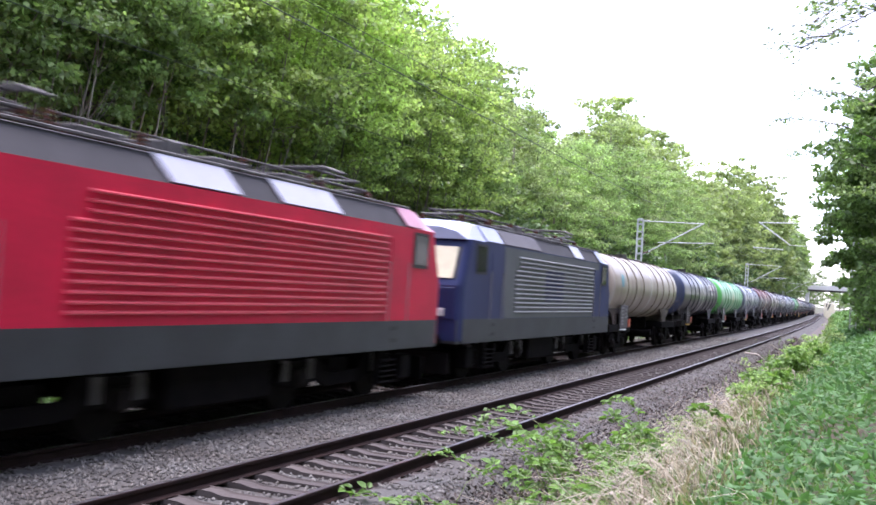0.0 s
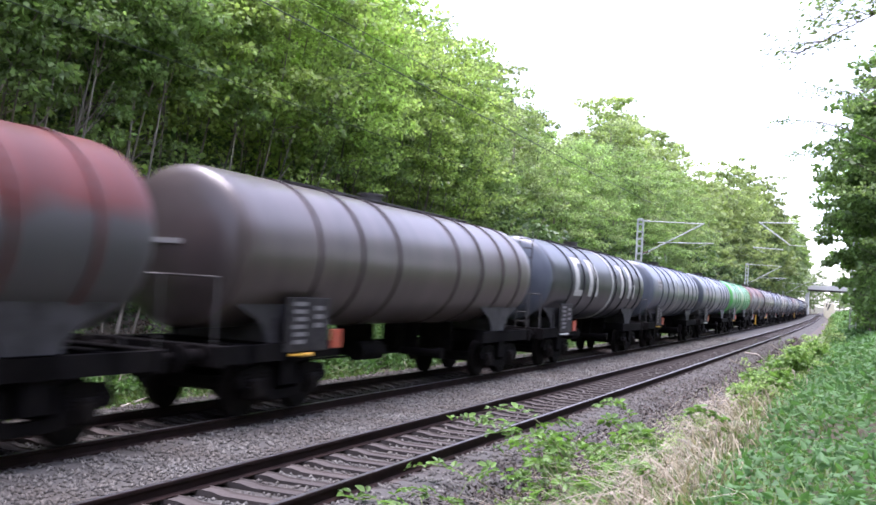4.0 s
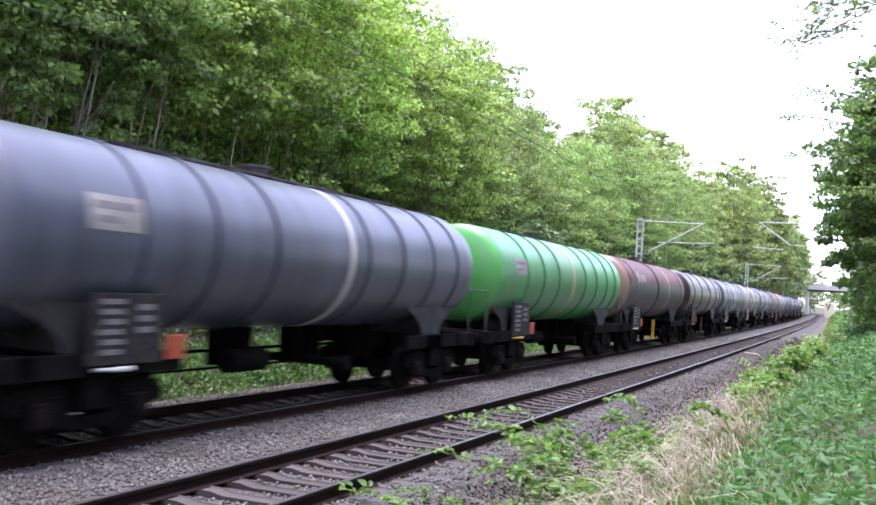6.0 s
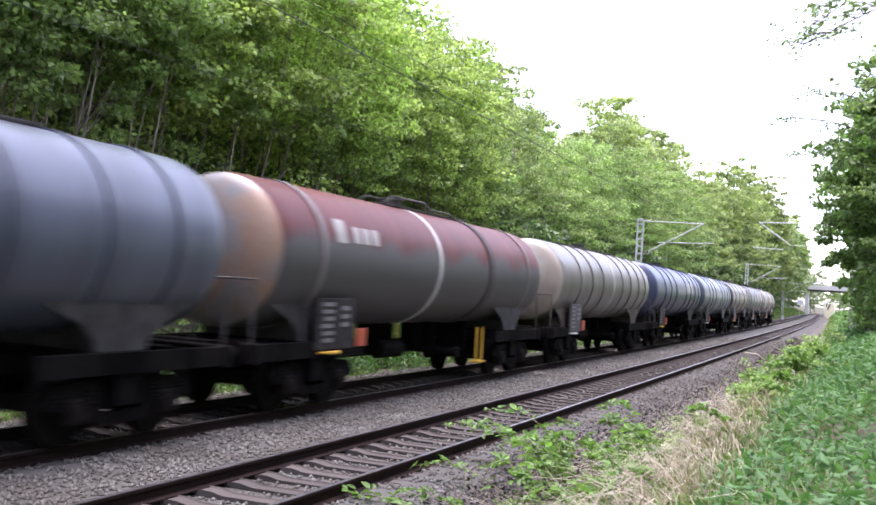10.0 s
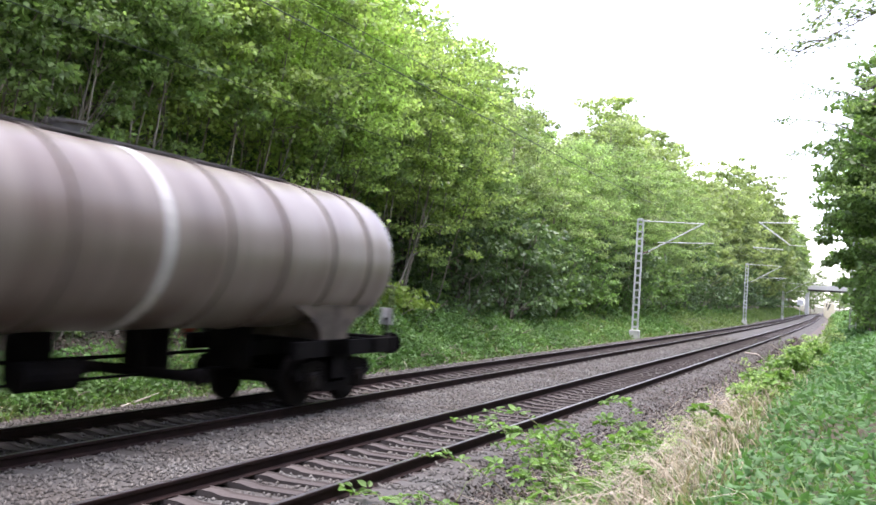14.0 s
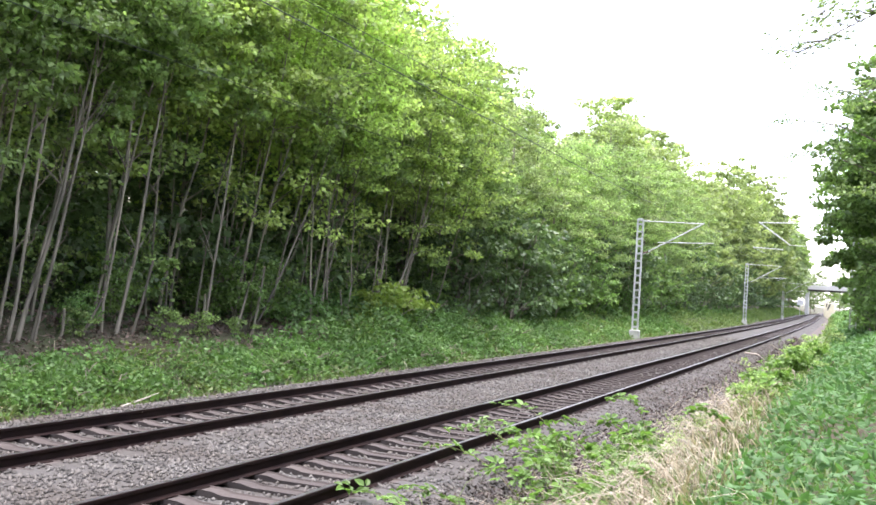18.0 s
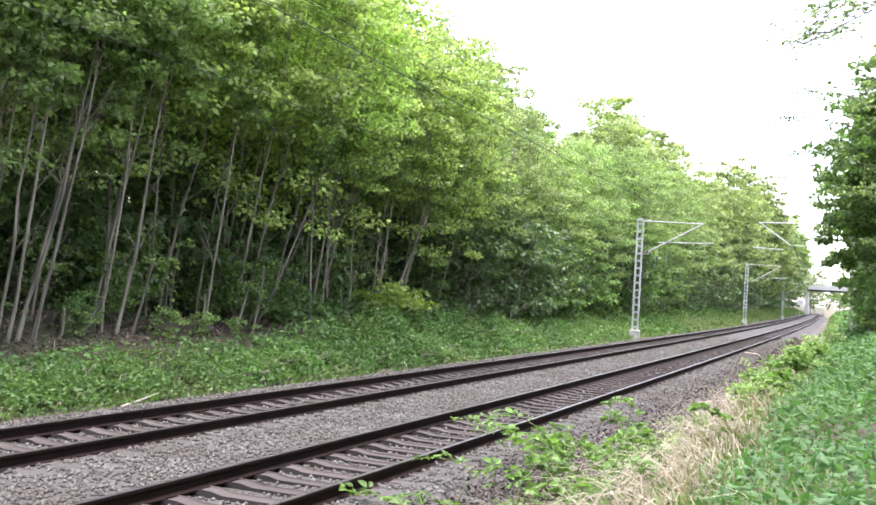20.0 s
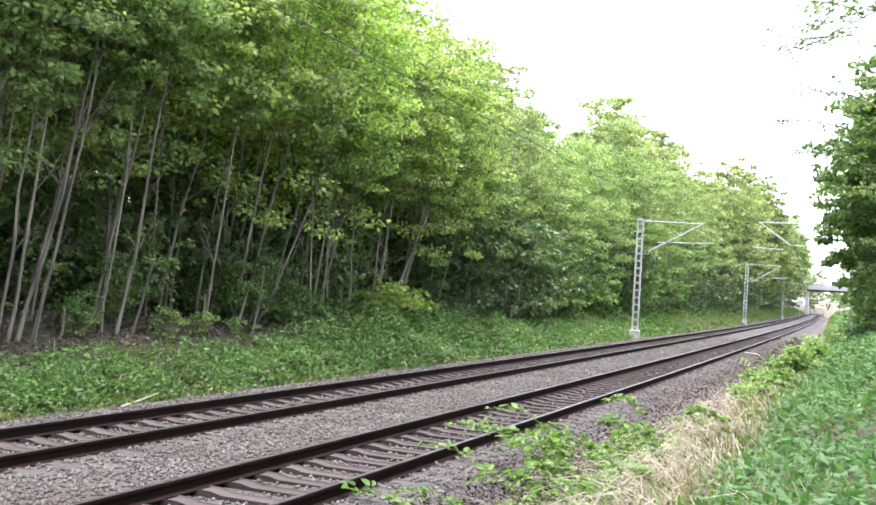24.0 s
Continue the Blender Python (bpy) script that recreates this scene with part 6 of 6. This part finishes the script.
def make_windscreen(x0, x1, proud=0.0):
    """A pane on the raked front, between two x; lies along the cab's slope."""
    bm = bmesh.new()
    pts = []
    for x, z in ((x0, 2.52), (x1, 2.52), (x1, 3.28), (x0, 3.28)):
        t = (z - 2.35) / 1.12
        pts.append((x, -7.72 + 0.46 * t - 0.012 - proud, z))
    lo = [bm.verts.new(p) for p in pts]
    hi = [bm.verts.new((x, y + 0.02, z)) for x, y, z in pts]
    bm.faces.new(lo)
    bm.faces.new(hi[::-1])
    for i in range(4):
        j = (i + 1) % 4
        bm.faces.new((lo[i], hi[i], hi[j], lo[j]))
    return bm


def locomotive(label, red):
    root = empty("electric_locomotive", Matrix(), label, "locomotive", "locomotives heading the train")
    main = LOCORED if red else LOCOGREY
    shared("hull%d" % red, "body", root, make_loco_hull, LOCORED if red else LOCOBLUE)
    roof = shared("roof", "roof", root, make_loco_roof, ROOFGREY)
    shared("skirt", "skirt", root, lambda: box(-W2 - 0.006, W2 + 0.006, -7.5, 7.5, 1.0, 1.57, box(-1.42, 1.42, -7.71, 7.71, 0.98, 1.55)), SKIRT, label="dark grey lower skirt")
    for turn in (0, 180):
        side = pose(0, 0, 0, 0, 0, turn)
        for i in range(13):
            z = 1.74 + i * 0.123
            y0 = -3.65 if i > 9 else -3.95
            shared("rib%d" % (i > 9), "louvre_rib", root, lambda: prism([(W2, -0.02), (W2 + 0.05, -0.012), (W2 + 0.05, 0.008), (W2, 0.03)], "y", y0, 4.65), RIBRED if red else LIGHTGREY, side @ pose(0, 0.2 if turn == 0 else -0.9, z))
        if not red:
            shared("greyside%d" % turn, "side_panel", root, lambda: slab([(-4.55, 1.58), (4.9, 1.58), (5.75, 3.44), (-4.75, 3.44)], W2 + 0.001, W2 + 0.005) if turn == 0 else slab([(-5.0, 1.58), (4.3, 1.58), (5.05, 3.44), (-5.9, 3.44)], W2 + 0.001, W2 + 0.005), LOCOGREY, side, "grey painted flank panel")
            shared("bluepatch", "blue_panel", root, lambda: slab([(-0.9, 2.05), (1.1, 2.05), (1.1, 2.95), (-0.9, 2.95)], W2 + 0.0055, W2 + 0.009), LOCOBLUE, side, "dark lettering block behind the ribs")
        panels = ((-2.1, -0.45, LIGHTPANEL), (0.75, 2.75, LIGHTPANEL), (5.55, 6.3, PINKROOF)) if red else ((-6.3, -5.0, PALEROOF), (-4.9, -1.6, RINGMAT["mauve"]), (2.2, 3.3, LIGHTPANEL), (5.6, 6.2, PALEROOF))
        shared("cabroof", "cab_roof", roof, make_cab_roof, PINKROOF if red else PALEROOF, side, "pale front slope of the roof")
        for k, (a, b, m) in enumerate(panels):
            shared("roofpanel%d%d" % (red, k), "roof_panel", roof, lambda: roof_panel(a, b), m, side)
        for sgn in (-1, 1):
            win = shared("cabwin%d" % sgn, "side_window", root, lambda: slab([(sgn * 6.45 - 0.38, 2.66), (sgn * 6.45 + 0.38, 2.66), (sgn * 6.45 + 0.38, 3.40), (sgn * 6.45 - 0.38, 3.40)], W2 + 0.004, W2 + 0.022), RUBBER, side)
            shared("cabpane%d" % sgn, "pane", win, lambda: slab([(sgn * 6.45 - 0.31, 2.73), (sgn * 6.45 + 0.31, 2.73), (sgn * 6.45 + 0.31, 3.34), (sgn * 6.45 - 0.31, 3.34)], W2 + 0.022, W2 + 0.028), GLASS, label="dark cab glass")
            shared("door%d" % sgn, "cab_door", root, lambda: slab([(sgn * 5.35 - 0.33, 1.585), (sgn * 5.35 + 0.33, 1.585), (sgn * 5.35 + 0.33, 3.2), (sgn * 5.35 - 0.33, 3.2)], W2 + 0.004, W2 + 0.014), main if red else LOCOBLUE, side)
            for q in (-0.45, 0.45):
                shared("grab", "grab_rail", root, lambda: rod((W2 + 0.06, 0, 1.55), (W2 + 0.06, 0, 2.75), 0.013, n=6), RINGLIGHT, side @ pose(0, sgn * 5.35 + q, 0))
            # no hollow is cut: black boxes stand for the shade in the footholds
            shared("foot", "step_recess_shade", root, lambda: box(W2 - 0.02, W2 + 0.012, -0.14, 0.14, 1.38, 1.46, box(W2 - 0.02, W2 + 0.012, -0.14, 0.14, 1.14, 1.22)), RUBBER, side @ pose(0, sgn * 5.35, 0))
            entry_steps(root, side @ pose(0, sgn * 5.35, 0))
            b = shared("locobogie%d" % (turn == 0), "bogie", root, make_loco_bogie, STEELDARK, pose(0, sgn * 3.95, 0)) if turn == 0 else None
            if b:
                for y in (-1.65, 1.65):
                    shared("locowheels", "wheelset", b, make_loco_wheelset, WHEEL, pose(0, y, 0))
                    for x, t in ((1.1, 0), (-1.1, 180)):
                        shared("axlebox", "axlebox", b, make_axlebox, WHEEL, pose(x, y, 0.12, 0, 0, t))
                        for q in (-0.42, 0.42):
                            shared("coil", "spring", b, lambda: rod((0, 0, 0.55), (0, 0, 0.9), 0.1, n=10), GRATE, pose(x * 0.98, y + q, 0))
                for x in (-1.15, 1.15):
                    shared("sandbox", "sand_box", b, lambda: box(-0.16, 0.16, -0.25, 0.25, 0.35, 0.85, bevel=0.03), STEELDARK, pose(x, 2.45 * sgn, 0))
        # cab front
        front = shared("nose%d" % red, "cab_front", root, lambda: box(-1.34, 1.34, -7.745, -7.715, 1.56, 2.3, bevel=0.01), main if red else LOCOBLUE, side)
        for a, b in ((-1.26, -0.06), (0.06, 1.26)):
            pane = shared("screenframe%.2f" % a, "windscreen", front, lambda: make_windscreen(a - 0.05, b + 0.05), RUBBER)
            shared("screen%.2f%d" % (a, red), "pane", front, lambda: make_windscreen(a + 0.04, b - 0.04, 0.012), GLASS if red else BLIND, label="" if red else "cream blind behind the windscreen")
        for x in (-0.85, 0.85):
            lamp = shared("lampbox", "headlight", front, lambda: box(-0.24, 0.24, -7.79, -7.73, 1.62, 1.80, bevel=0.015), GALV, pose(x, 0, 0))
            shared("lens", "lens", front, lambda: rod((0, -7.80, 1.71), (0, -7.785, 1.71), 0.075, n=14), LAMPLIT if (not red and x > 0 and turn == 0) else LAMPOFF, pose(x, 0, 0))
        shared("number", "number_bar", front, lambda: box(-0.4, 0.4, -7.755, -7.745, 2.02, 2.16), WHITE)
        shared("plough", "rail_guard", front, lambda: box(-1.2, 1.2, -7.6, -7.5, 0.25, 0.75, bevel=0.02), STEELDARK)
        pantograph(root, side @ pose(0, -4.6, 3.95))
    shared("roofgear", "roof_equipment", root, make_roof_gear, GRATE)
    for y in (-3.2, -1.4, 1.2, 3.4):
        for x in (-0.4, 0.45):
            shared("insulator", "insulator", root, make_insulator, CERAMIC, pose(x, y, 4.02))
    shared("transformer", "transformer_box", root, lambda: box(-1.2, 1.2, -1.35, 1.35, 0.32, 1.0, bevel=0.05), STEELDARK)
    buffers(root, 7.72)
    return root


# lighter, pinker than the hull: the ribs' highlight is painted into this red
RIBRED = material("rib_worn_red", (0.58, 0.075, 0.10), 0.4, other=(0.32, 0.025, 0.04), scale=1.2, fine=20)
LIGHTGREY = material("rib_light_grey", (0.30, 0.31, 0.30), 0.45, other=(0.2, 0.2, 0.2), scale=1.2, fine=20)


def build_train():
    VEHICLES.append((locomotive("red electric locomotive with ribbed flanks and grey skirt", True), 12.98))
    VEHICLES.append((locomotive("blue and grey electric locomotive with ribbed flanks", False), 29.62))
    for i, (spec, end) in enumerate(zip(WAGONS, ENDS)):
        VEHICLES.append((tank_wagon(*spec, i), end - 7.5))


build_train()


def motions():
    """The whole train runs towards the viewer at an even pace, following the line's bend."""
    for root, start in VEHICLES:
        rows = []
        for i in range(25):
            s = start - SPEED * i
            p = at_line(FAR, s)
            rows.append((1.0 * i, pose(p.x, p.y, 0, 0, 0, heading(s))))
        walk(root, rows)
    # the shoots and the thin boughs nod in the wind
    for root, base, phase, pace in SHOOTS:
        rows = []
        for i in range(49):
            t = 0.5 * i
            gust = 1.0 + 0.8 * math.sin(0.9 * t + phase)
            a, b = gust * 4.0 * math.sin(2.3 * pace * t + phase), gust * 3.0 * math.sin(1.9 * pace * t + 2 * phase)
            rows.append((t, Matrix.Translation(base) @ pose(0, 0, 0, a, b, 0)))
        walk(root, rows)
    for k, (bough, reach) in enumerate(BOUGHS):
        rows = []
        for i in range(49):
            t = 0.5 * i
            g = reach if t > 19 or reach == 1.0 else 0.6 * reach
            rows.append((t, pose(0, 0, 0, 0.5 * g * math.sin(1.7 * t + k), 0.7 * g * math.sin(1.3 * t + 2 * k), 0.4 * g * math.sin(0.8 * t + k))))
        walk(bough, rows)


motions()
